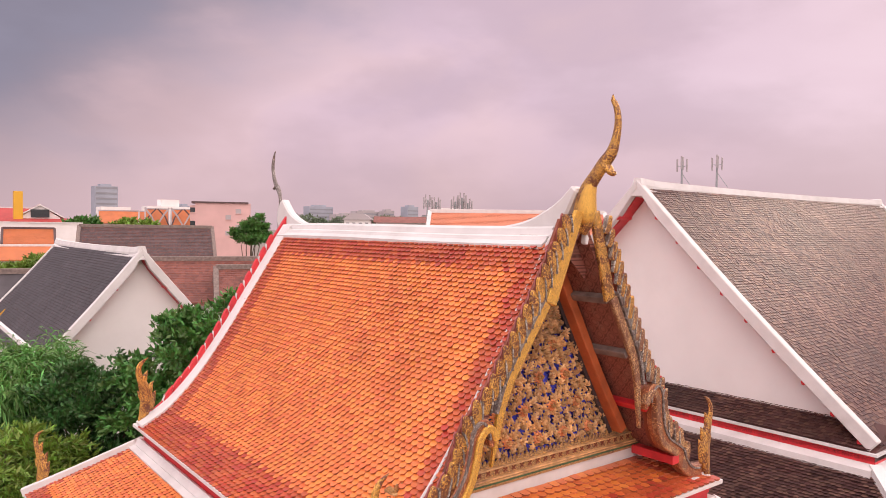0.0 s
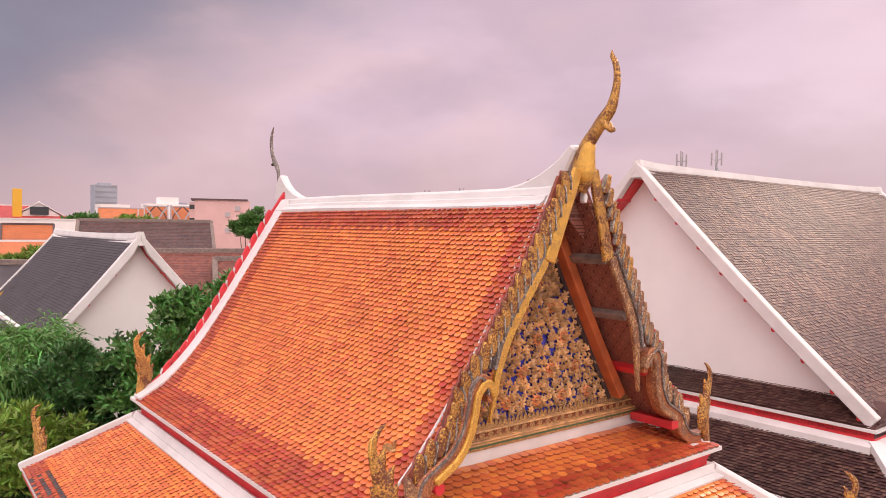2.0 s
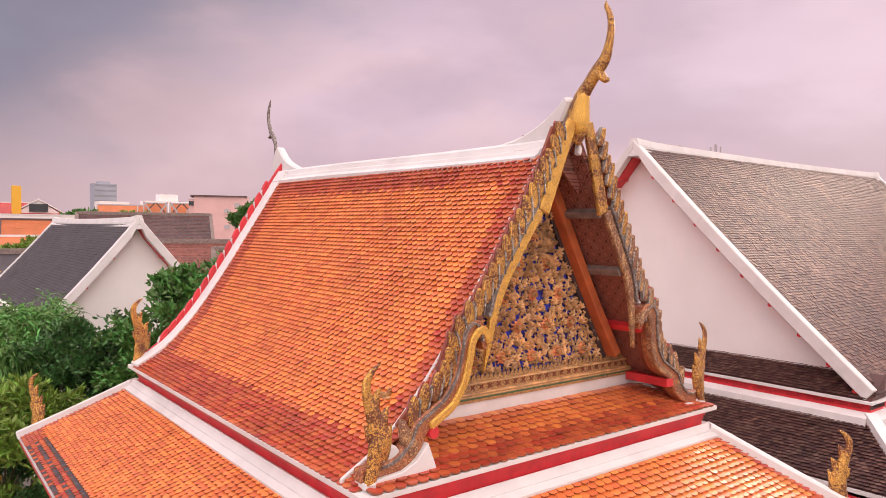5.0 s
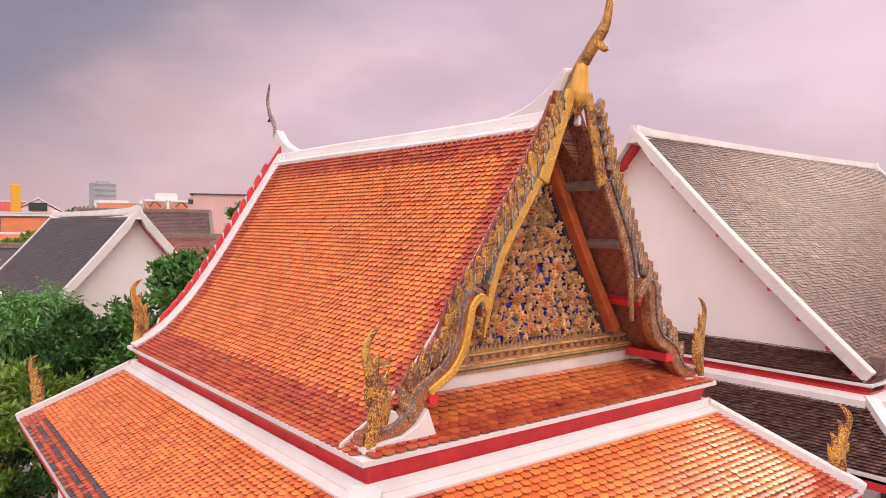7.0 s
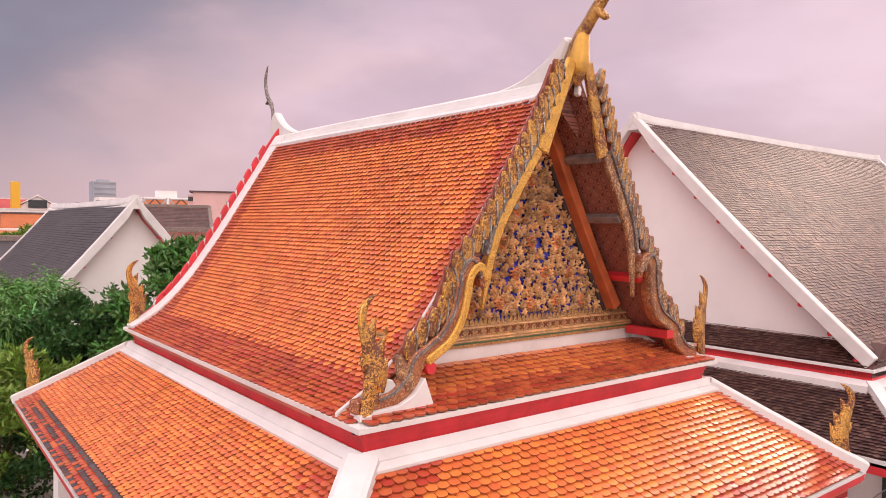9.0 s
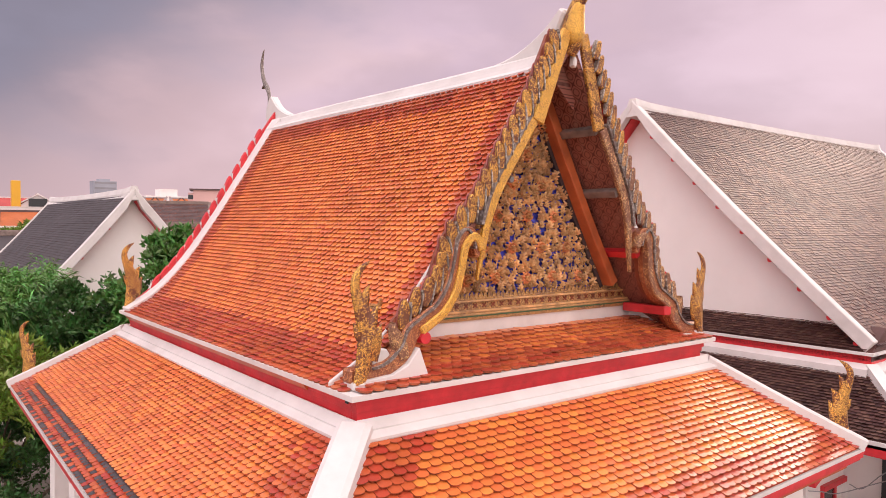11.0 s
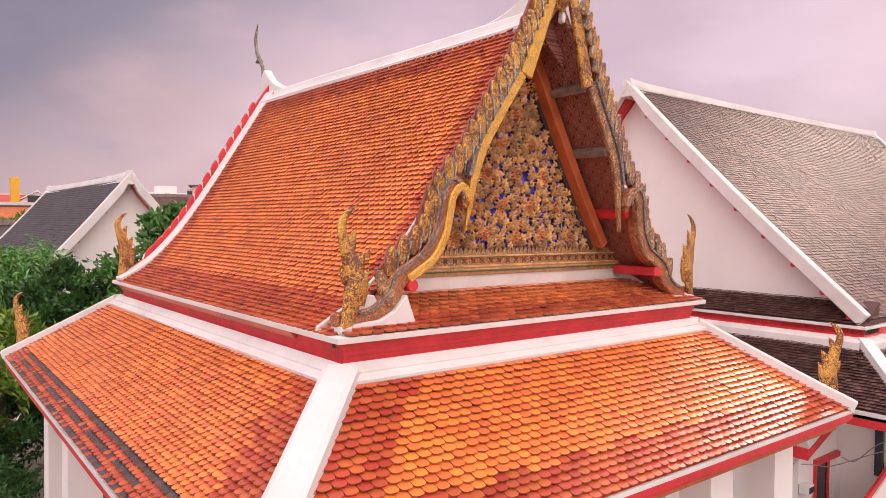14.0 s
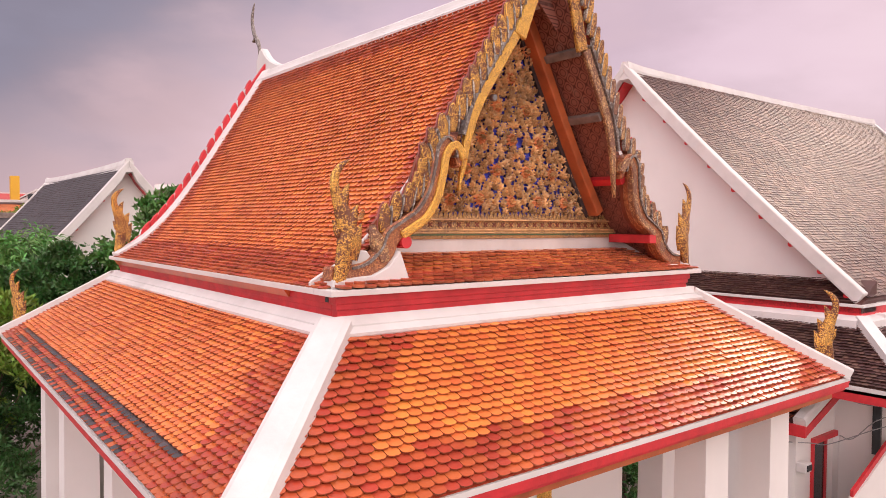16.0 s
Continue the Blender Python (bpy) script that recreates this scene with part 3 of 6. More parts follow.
def main_roof():
    for side in (-1, 1):
        top = [(XC + side * p[0], p[1] - 0.02) for p in PROFILE if p[0] > 0.17]
        low = [(XC + side * max(0.0, p[0] - 0.08), p[1] - 0.13) for p in PROFILE if p[0] > 0.17]
        deck = hp("main_roof_slope", prism(top + low[::-1], "y", 0.92, L - 0.05), RED_T, None, "steep concave roof slope of orange tiles bordered in red")
        fr = profile_frames(side, 0.17, L - 0.10, TW, TL, main_zone)
        lay_tiles("roof_tile_field", deck, fr, [ORANGE, RED_T], TW, TL, lift=0.036, thick=0.022, tail=0.10, fill=0.97, single=(lambda p: p[1] < 3.6 and p[2] < 6.95) if side < 0 else None)
        deck_children(deck, hall_inv)
    # white rake band at both gable ends
    for y0, y1, nm in ((L - 0.34, L + 0.02, "rear_rake"), (0.30, 0.34, "front_rake")):
        for side in (-1, 1):
            o = [(XC + side * p[0], p[1] + (0.085 if y0 > 1 else float(np.interp(p[0], (1.0, 2.0), (0.035, 0.075))))) for p in PROFILE if p[0] > 0.12]
            i = [(XC + side * max(0, p[0] - (0.06 if y0 > 1 else 0.0)), p[1] - (0.10 if y0 > 1 else 0.04)) for p in PROFILE if p[0] > 0.12]
            hp("rake_band", prism(o + i[::-1], "y", y0, y1, 0.012), WHITE, None, "white plastered rake band")
    # ridge with a moulded section and upswept ends
    half_sec = [(0.30, -0.03), (0.315, 0.10), (0.24, 0.15), (0.215, 0.20), (0.15, 0.215), (0.12, 0.30), (0.07, 0.335)]
    sec = [(-a, b) for a, b in half_sec] + half_sec[::-1]
    path = [(XC, 0.36, 9.60)] + [(XC, y, 9.60 + 0.002 * y - 0.012 * math.sin(y * 0.8)) for y in np.linspace(0.6, L - 0.5, 8)] + [(XC, L - 0.02, 9.62)]
    hp("ridge", sweep(path, sec), WHITE, None, "white moulded plaster ridge")
    # upswept ridge ends
    rear = smooth_line([(6.75, 9.90), (7.2, 9.99), (7.5, 10.09), (7.75, 10.22), (8.02, 10.46)], 5)
    rear = [tuple(p) for p in rear] + [(8.12, 10.42), (8.26, 10.2), (8.27, 9.98), (8.05, 9.72), (6.75, 9.72)]
    hp("ridge_end", prism(rear, "x", XC - 0.085, XC + 0.085, 0.03), WHITE, None, "white upswept ridge end")
    front = smooth_line([(1.85, 9.885), (1.32, 9.925), (0.82, 10.015), (0.38, 10.21), (0.10, 10.43)], 5)
    front = [tuple(p) for p in front] + [(0.02, 10.36), (0.16, 10.1), (0.40, 9.75), (1.75, 9.7)]
    hp("ridge_end", prism(front, "x", XC - 0.085, XC + 0.085, 0.03), WHITE, None, "white upswept ridge end")


def deck_children(deck, inv):
    for c in deck.children:
        c.matrix_parent_inverse = Matrix.Identity(4)


main_roof()


def upper_eave():
    hp("drain_hole", box(-0.041, -0.034, 0.10, 0.16, 6.11, 6.16, 0.002), GLASS_D, None, "small dark drain hole")
    # white drip slab, red fascia and a thin lower bead round the four sides

    def frame_box(x0, y0, x1, y1, t, z0, z1, mat, nm, lab):
        for (a, b, c, d) in ((x0, y0, x1, y0 + t), (x0, y1 - t, x1, y1), (x0, y0 + t, x0 + t, y1 - t), (x1 - t, y0 + t, x1, y1 - t)):
            hp(nm, box(a, c, b, d, z0, z1, 0.008), mat, None, lab)
    frame_box(-0.15, -0.15, W + 0.15, L + 0.15, 0.34, 6.185, 6.245, WHITE, "eave_slab", "white plaster eave edge")
    frame_box(-0.035, -0.035, W + 0.035, L + 0.035, 0.10, 6.10, 6.185, RED, "fascia_board", "red painted upper fascia board")
    frame_box(-0.015, -0.015, W + 0.015, L + 0.015, 0.10, 6.04, 6.10, RED, "fascia_board", "red painted fascia board")
    frame_box(0.0, 0.0, W, L, 0.10, 5.92, 6.04, RED, "fascia_board", "red painted fascia board")
    # body behind the fascia and soffit of the roof
    hp("upper_wall", box(0.1, W - 0.1, 0.1, L - 0.1, 5.8, 6.18), WALLW)


upper_eave()


# front skirt roof below the gable
def skirt():
    y_in, z_in = 0.80, 6.565
    for side_y in (0,):
        deck = hp("skirt_roof", prism([(-0.14, 6.22), (y_in, z_in - 0.02), (y_in, 6.19), (-0.14, 6.19)], "x", 0.30, W - 0.30), RED_T, None, "narrow orange tiled skirt roof under the gable")

        def zone(a, b, s, e, r, k):
            return 1 if (e < 0.36 + 0.05 * ((k + r) % 2) or a < 0.3 or b < 0.5) else 0
        fr = flat_slope((0.72, y_in, z_in), (W - 0.68, y_in, z_in), (-0.12, -0.15, 6.24), (W + 0.12, -0.15, 6.24), 0.138, 0.098, zone, start=0.16)
        lay_tiles("roof_tile_field", deck, fr, [ORANGE, RED_T], 0.138, 0.098, lift=0.036, thick=0.022, tail=0.2, fill=0.97, single=lambda p: True, jitter=0.004)
        deck_children(deck, hall_inv)
    # white flashing against the gable and small white hips at both ends
    hp("flashing", box(0.62, W - 0.62, y_in - 0.075, y_in + 0.1, 6.48, 6.70, 0.015), WHITE, None, "white plaster flashing under the gable")
    for sx in (-1, 1):
        c = W / 2
        path = [(c + sx * 2.20, 0.80, 6.625), (c + sx * 2.90, -0.02, 6.285)]
        hp("skirt_hip", sweep(path, [(-0.075, -0.08), (-0.06, 0.03), (0.06, 0.03), (0.075, -0.08)]), WHITE, None, "white plaster hip of the skirt roof")


skirt()


# lower roof round the hall
D, DR, ZT, ZL = 1.60, 1.95, 5.95, 4.74


def lower_roof():
    x0, x1, y0, y1 = 0.0, W, 0.0, L
    sides = {
        "front": ((x0, y0), (x1, y0), (x0 - D, y0 - D), (x1 + D, y0 - D)),
        "left": ((x0, y1), (x0, y0), (x0 - D - 0.02, y1 + DR), (x0 - D - 0.18, y0 - D)),
        "right": ((x1, y0), (x1, y1), (x1 + D, y0 - D), (x1 + D, y1 + DR)),
        "rear": ((x1, y1), (x0, y1), (x1 + D, y1 + DR), (x0 - D, y1 + DR)),
    }

    def zone_front(a, b, s, e, r, k):
        saw = 0.07 * ((k * 7 // 3 + r // 3) % 2)
        return 1 if (e < 0.50 + saw or a < 0.80 + saw * 0.5 + 0.42 * max(0.0, 1 - s) ** 2 or b < 0.26 + saw * 0.5) else 0

    def zone_left(a, b, s, e, r, k):
        saw = 0.06 * ((k + r) % 2)
        if r in (0, 2, 4) and a > 0.9 and b > (1.25 if r == 4 else 2.5) and (r == 4 or (k * 5 + r * 4) % 11 > (1 if r == 2 else 3)):
            return 2
        return 1 if (r < 5 or b < 0.58 + 0.26 * s + saw * 3 or a < 0.28 + saw) else 0
    for nm, (a, b, c, d) in sides.items():
        bm = bmesh.new()
        q = [(*a, ZT - 0.02), (*b, ZT - 0.02), (*d, ZL - 0.02), (*c, ZL - 0.02)]
        t = [bm.verts.new(p) for p in q]
        w = [bm.verts.new((p[0], p[1], p[2] - 0.12)) for p in q]
        bm.faces.new(t)
        bm.faces.new(w[::-1])
        for i in range(4):
            bm.faces.new((t[i], t[(i + 1) % 4], w[(i + 1) % 4], w[i]))
        deck = hp("lower_roof_slope", bm, RED_T, None, "lower roof slope of orange tiles bordered in red")
        z = zone_left if nm == "left" else zone_front
        tw, tl = (0.138, 0.084) if nm == "front" else (0.120, 0.072)
        fr = flat_slope((*a, ZT), (*b, ZT), (*c, ZL), (*d, ZL), tw, tl, z, start=0.16)
        sel = {"front": lambda p: p[0] < 2.6, "left": lambda p: p[1] < 2.6}.get(nm)
        lay_tiles("roof_tile_field", deck, fr, [ORANGE, RED_T, DARK_T], tw, tl, single=sel, **({"lift": 0.040, "thick": 0.016, "tail": 0.5} if nm != "left" else {"lift": 0.040, "thick": 0.024, "tail": 0.10, "fill": 0.97}))
        deck_children(deck, hall_inv)
        # white flashing along the top of the slope
        A, B = Vector((*a, ZT + 0.05)), Vector((*b, ZT + 0.05))
        out = Vector((c[0] + d[0] - a[0] - b[0], c[1] + d[1] - a[1] - b[1], 0)).normalized()
        down = (out * D + Vector((0, 0, ZL - ZT))).normalized()
        along = (B - A).normalized()
        sec = [(0.0, 0.02), (0.03, 0.075), (0.15, 0.066), (0.16, 0.052), (0.255, 0.064), (0.27, 0.04), (0.27, -0.05), (0.0, -0.05)]
        nv = along.cross(down)
        nv = nv if nv.z > 0 else -nv
        bm = bmesh.new()
        rings = []
        for P, m in ((A - along * 0.05, -1), (B + along * 0.05, 1)):
            rings.append([bm.verts.new(P - Vector((0, 0, 0.05)) + along * m * s * D / math.hypot(D, ZT - ZL) + down * s + nv * n) for s, n in sec])
        for i in range(len(sec)):
            bm.faces.new((rings[0][i], rings[0][(i + 1) % len(sec)], rings[1][(i + 1) % len(sec)], rings[1][i]))
        bm.faces.new(rings[0])
        bm.faces.new(rings[1][::-1])
        hp("flashing", bm, WHITE, None, "white plaster band at the head of the lower roof")
        # eave: white strip and red fascia
        C, E = Vector((*c, ZL)), Vector((*d, ZL))
        al = (E - C).normalized()
        for off0, off1, z0, z1, mat, n2, lab in ((-0.16, 0.02, ZL - 0.065, ZL - 0.012, WHITE, "eave_slab", "white eave edge"), (-0.12, 0.012, ZL - 0.10, ZL - 0.066, RED, "fascia_board", "red painted eave bead"), (-0.13, 0.006, ZL - 0.155, ZL - 0.101, RED, "fascia_board", "red painted eave fascia"), (-0.14, -0.03, ZL - 0.20, ZL - 0.156, RED, "fascia_board", "red painted eave fascia")):
            bm = bmesh.new()
            vs = []
            for P, m in ((C, -1), (E, 1)):
                for o in (off0, off1):
                    for z in (z0, z1):
                        q = P + out * o + al * m * o
                        vs.append(bm.verts.new((q.x, q.y, z)))
            for f in ((0, 1, 3, 2), (4, 6, 7, 5), (0, 4, 5, 1), (2, 3, 7, 6), (1, 5, 7, 3), (0, 2, 6, 4)):
                bm.faces.new([vs[i] for i in f])
            hp(n2, bm, mat, None, lab)
    # four white hips
    sec = [(-0.17, -0.10), (-0.17, 0.035), (-0.12, 0.065), (0.12, 0.065), (0.17, 0.035), (0.17, -0.10)]
    for (px, py), (qx, qy) in (((0, 0), (-1, -1)), ((W, 0), (1, -1)), ((0, L), (-1, 1)), ((W, L), (1, 1))):
        a = (px + qx * 0.06, py + qy * 0.06, ZT - 0.02)
        e = (px + qx * (D + (0.16 if (qx, qy) == (-1, -1) else 0.0)), py + qy * (DR if qy > 0 else D), ZL + 0.03)
        pts = [tuple(np.array(a) + (np.array(e) - np.array(a)) * f + np.array((0, 0, 0.03 * f ** 3))) for f in np.linspace(0, 1, 6)]
        hp("hip", sweep(pts, sec if (qx, qy) == (-1, -1) else [(p * 0.75, q) for p, q in sec]), WHITE, None, "white plaster hip of the lower roof")
    hp("eave_soffit", box(-1.45, W + 1.45, -1.45, L + 1.45, 4.42, 4.50), RAFTER, None, "timber eave soffit")


lower_roof()


def columns_and_cella():
    s, sd = 0.58, 0.50
    front = [-1.05, 0.53, 4.69, 6.32]
    left, right = [1.0, 4.12, 7.26], [0.69, 2.43, 4.17, 5.91, 7.45]
    places = [(x, y) for x in front for y in (-1.05, 8.98)] + [(front[0], y) for y in left] + [(front[-1], y) for y in right]
    bm = bmesh.new()
    lo = [(0, 0), (s, 0), (s, sd), (0, sd)]
    levels = [(0.0, -0.05), (0.25, -0.05), (0.30, 0.0), (4.45, 0.03)]
    rings = []
    for z, ins in levels:
        rings.append([bm.verts.new((x + (ins if x == 0 else -ins), y + (ins if y == 0 else -ins), z)) for x, y in lo])
    for a, b in zip(rings, rings[1:]):
        for i in range(4):
            bm.faces.new((a[i], a[(i + 1) % 4], b[(i + 1) % 4], b[i]))
    bm.faces.new(rings[-1])
    bmesh.ops.recalc_face_normals(bm, faces=bm.faces[:])
    me = bpy.data.meshes.new("column")
    bm.to_mesh(me)
    bm.free()
    me.materials.append(WALLW)
    for x, y in places:
        ob = new("column", me)
        ob.parent = hall
        ob.matrix_parent_inverse = hall_inv
        ob.location = (x, y, 0.0)
        ob["label"] = "square white plastered column"
    # cella with a doorway in the front wall
    hp("wall", box(0.5, 0.7, 0.9, L - 0.3, 0.3, 4.5), WALLW, None, "white cella wall")
    hp("wall", box(5.1, 5.3, 0.9, L - 0.3, 0.3, 4.5), WALLW, None, "white cella wall")
    hp("wall", box(0.7, 5.1, L - 0.5, L - 0.3, 0.3, 4.5), WALLW, None, "white cella wall")
    hp("wall", box(0.5, 2.10, 0.7, 0.9, 0.3, 4.5), WALLW, None, "white cella wall")
    hp("wall", box(3.70, 5.3, 0.7, 0.9, 0.3, 4.5), WALLW, None, "white cella wall")
    hp("wall", box(2.10, 3.70, 0.7, 0.9, 4.0, 4.5), WALLW, None, "white cella wall over the doorway")
    hp("door", box(2.24, 3.20, 0.80, 0.86, 0.3, 3.86, 0.01), LACQ, None, "closed dark red lacquered door")
    hp("door_panel", box(3.20, 3.56, 0.78, 0.86, 0.3, 3.86, 0.01), WALLW, None, "pale panel beside the door")
    for p0, p1 in ((2.10, 2.24), (3.56, 3.70)):
        hp("door_jamb", box(p0, p1, 0.64, 0.86, 0.3, 4.0, 0.01), GOLD, None, "gilded door jamb")
    hp("door_head", box(2.10, 3.70, 0.64, 0.86, 3.86, 4.0, 0.01), GOLD, None, "gilded door head")
    hp("plinth", box(-1.4, W + 1.4, -1.4, L + 1.4, 0.0, 0.3, 0.02), WHITE, None, "white plinth of the hall")


columns_and_cella()


# ---------------------------------------------------------------- gable
def mirror(pts, s):
    return [(XC + s * p[0], p[1]) for p in pts]


def gable():
    yb = 0.08                                   # front face of the bargeboards
    ped = hp("pediment", prism([(XC - 1.72, 6.957), (XC + 1.72, 6.957), (XC + 1.05, 8.0), (XC, 9.9), (XC - 1.05, 8.0)], "y", 0.83, 0.95), BLUE, None, "pediment of gilded carved foliage on blue glass")
    # closed gable behind and rear gable
    for y in (0.96, L - 0.5):
        hp("gable_wall", prism([(XC - p[0], p[1] - 0.14) for p in PROFILE[1:-4][::-1]] + [(XC + p[0], p[1] - 0.14) for p in PROFILE[1:-4]], "y", y, y + 0.1), WALLW)
    hp("frieze", box(XC - 2.2, XC + 2.2, 0.74, 0.94, 6.80, 6.925, 0.01), FRIEZE, None, "gilded frieze band with mosaic")
    hp("frieze", box(XC - 2.24, XC + 2.24, 0.70, 0.94, 6.69, 6.80, 0.01), FRIEZE, None, "gilded lower frieze band")
    hp("frieze_edge", box(XC - 2.25, XC + 2.25, 0.685, 0.94, 6.733, 6.748), GREENL, None, "green painted edge line")
    for z, d in ((6.80, 0.010), (6.922, 0.010), (6.764, 0.007)):
        hp("frieze_moulding", box(XC - 2.22, XC + 2.22, 0.69, 0.75, z - d, z + d, 0.004), GILT, None, "thin gilt moulding")
    cross = bmesh.new()
    for sgn in (-1, 1):
        bmesh.ops.create_cube(cross, size=1.0, matrix=Matrix.Rotation(sgn * radians(40), 4, "Y") @ Matrix.Diagonal((0.075, 0.014, 0.016, 1)))
    cross_me = bpy.data.meshes.new("frieze_cross")
    cross.to_mesh(cross_me)
    cross.free()
    cross_me.materials.append(LACQ)
    band = [o for o in hall.children if o.name.startswith("frieze")][0]
    for i in range(30):
        ob = new("frieze_cross", cross_me)
        ob.parent = band
        ob.location = (XC - 2.1 + i * 4.2 / 29, 0.738, 6.862)
    # leaf cresting on the frieze
    leaf = mesh_of("cresting_leaf", [(-0.034, 0, 0), (0.034, 0, 0), (0.026, 0, 0.05), (0, -0.012, 0.085), (-0.026, 0, 0.05), (-0.034, 0.02, 0), (0.034, 0.02, 0), (0, 0.02, 0.085)], [(0, 1, 2, 3, 4), (0, 4, 3, 7, 5), (1, 6, 7, 3, 2)], FRIEZE)
    fz = hp("frieze_cap", box(XC - 2.2, XC + 2.2, 0.735, 0.9, 6.932, 6.955), FRIEZE)
    for i in range(60):
        ob = new("cresting_leaf", leaf)
        ob.parent = fz
        ob.location = (XC - 2.15 + i * 4.3 / 59, 0.75, 6.954)
        ob.scale = (1, 1, 0.85)
    hp("gable_soffit", prism([(XC + a, b) for a, b in ((-0.34, 9.26), (0, 9.55), (0.34, 9.26), (0.36, 9.55), (0.2, 9.85), (0.05, 10.08), (-0.05, 10.08), (-0.2, 9.85), (-0.36, 9.55))], "y", 0.36, 0.395), SOFFIT, None, "dark red boards closing the apex")
    for s in (-1, 1):
        # timber rafter framing the pediment
        L0 = [(0.02, 9.86, 0.15), (1.05, 8.02, 0.13), (1.67, 7.03, 0.14)]
        hp("gable_rafter", prism(mirror(ribbon_outline(smooth_line(L0, 4)), s), "y", 0.58, 0.84, 0.01), RAFTER, None, "ochre red timber rafter beside the pediment")
        L1 = [(0.0, 9.70, 0.05), (0.95, 8.0, 0.06), (1.57, 6.98, 0.06)]
        hp("gable_bead", prism(mirror(ribbon_outline(smooth_line(L1, 4)), s), "y", 0.74, 0.83), DARK_T, None, "dark blue mosaic bead")
        # stencilled soffit under the overhang
        sof = [(p[0], p[1] - 0.17) for p in PROFILE if p[0] < 2.5]
        sof2 = [(p[0], p[1] - 0.05) for p in PROFILE if p[0] < 2.5]
        hp("gable_soffit", prism(mirror(sof + sof2[::-1], s), "y", yb + 0.07, 0.9), SOFFIT, None, "dark red stencilled soffit boards")
        for h, mat in ((0.55, GREYW), (1.03, GREYW), (1.55, RED)):
            z = prof_z(h) - 0.22
            bm = box(-0.05, 0.05, yb + 0.065 - max(0.0, z - 7.0) * 0.06, 0.86, -0.06, 0.06, 0.012)
            bmesh.ops.transform(bm, matrix=Matrix.Translation((XC + s * h, 0, z)) @ Matrix.Rotation(s * radians(55), 4, "Y"), verts=bm.verts[:])
            hp("purlin", bm, mat, None, "weathered purlin end" if mat is GREYW else "red painted purlin end")
        # upper bargeboard
        up = [(0.14, 10.10, 0.15), (0.34, 9.56, 0.17), (0.54, 9.01, 0.18)]
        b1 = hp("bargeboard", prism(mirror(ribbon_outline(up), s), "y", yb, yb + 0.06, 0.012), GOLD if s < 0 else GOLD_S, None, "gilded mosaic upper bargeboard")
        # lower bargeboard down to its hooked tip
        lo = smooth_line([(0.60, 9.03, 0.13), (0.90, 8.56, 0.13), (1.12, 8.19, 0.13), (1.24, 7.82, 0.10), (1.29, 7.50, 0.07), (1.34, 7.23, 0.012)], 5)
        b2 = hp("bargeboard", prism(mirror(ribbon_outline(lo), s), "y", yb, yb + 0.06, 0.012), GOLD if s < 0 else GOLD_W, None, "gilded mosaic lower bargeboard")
        rim = smooth_line([(0.67, 9.10, 0.05), (0.99, 8.60, 0.05), (1.21, 8.22, 0.05), (1.33, 7.84, 0.04)], 5)
        hp("barge_edge", prism(mirror(ribbon_outline(rim), s), "y", yb - 0.02, yb + 0.12), GREY_M, None, "weathered mosaic edge strip")
        # serpent body: hook, long double curve, foot
        body = smooth_line([(1.39, 7.48, 0.05), (1.42, 7.64, 0.12), (1.53, 7.745, 0.15), (1.64, 7.64, 0.16), (1.68, 7.42, 0.18), (1.74, 7.18, 0.19), (1.88, 6.97, 0.19), (2.07, 6.85, 0.19), (2.24, 6.74, 0.21), (2.33, 6.57, 0.20), (2.50, 6.43, 0.17), (2.75, 6.38, 0.16), (2.96, 6.38, 0.14)], 6)
        b3 = hp("serpent_board", prism(mirror(ribbon_outline(body), s), "y", yb - 0.05, yb + 0.11, 0.018), BODY, None, "undulating serpent bargeboard in worn red-brown mosaic")
        in_ = [(p[0], p[1], 0.025) for p in body[2:-8]]
        hp("serpent_edge", prism(mirror([(a + 0.055, b + 0.045) for a, b in ribbon_outline(in_)], s), "y", yb - 0.075, yb + 0.02), GREY_M, None, "weathered mosaic edge of the serpent")
        lip = [(p[0], p[1], 0.095) for p in body[4:-26]]
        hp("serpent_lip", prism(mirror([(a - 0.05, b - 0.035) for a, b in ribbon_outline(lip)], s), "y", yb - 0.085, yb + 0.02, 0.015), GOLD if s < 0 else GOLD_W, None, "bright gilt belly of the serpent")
        # red backs of the boards
        for bd in (body[4:-12],):
            hp("board_back", prism(mirror(ribbon_outline([(p[0], p[1], p[2] * 0.92) for p in bd]), s), "y", yb + 0.105, yb + 0.16), LACQ, None, "red painted back of the bargeboard")
        # infill board behind the teeth, from band to roof line
        rail = smooth_line([(0.30, 9.93), (0.47, 9.54), (0.70, 9.08), (1.00, 8.60), (1.22, 8.24), (1.44, 7.90), (1.62, 7.72), (1.76, 7.46), (1.84, 7.22), (2.02, 7.02), (2.20, 6.90), (2.38, 6.72)], 6)
        wide = [(q[0] + 0.075, q[1] + 0.045, 0.17 if k < 50 else 0.10) for k, q in enumerate(rail)]
        hp("barge_infill", prism(mirror(ribbon_outline(wide[::3]), s), "y", yb + 0.035, yb + 0.075), LACQ, None, "brown lacquered board behind the leaf teeth")
        # foot under the serpent: white wedge
        hp("serpent_plinth", prism(mirror([(2.06, 6.29), (2.95, 6.26), (2.95, 6.33), (2.5, 6.36), (2.32, 6.44), (2.18, 6.60)] if s < 0 else [(2.45, 6.28), (2.95, 6.26), (2.95, 6.31), (2.5, 6.32)], s), "y", yb - 0.10, yb + 0.10, 0.01), WHITE, None, "white plaster plinth of the serpent")
        # leaf teeth: slanting pointed leaves with a pale spine and a red back
        n = 22
        dd = [0.0]
        for p, q in zip(rail, rail[1:]):
            dd.append(dd[-1] + float(np.hypot(*(q - p))))
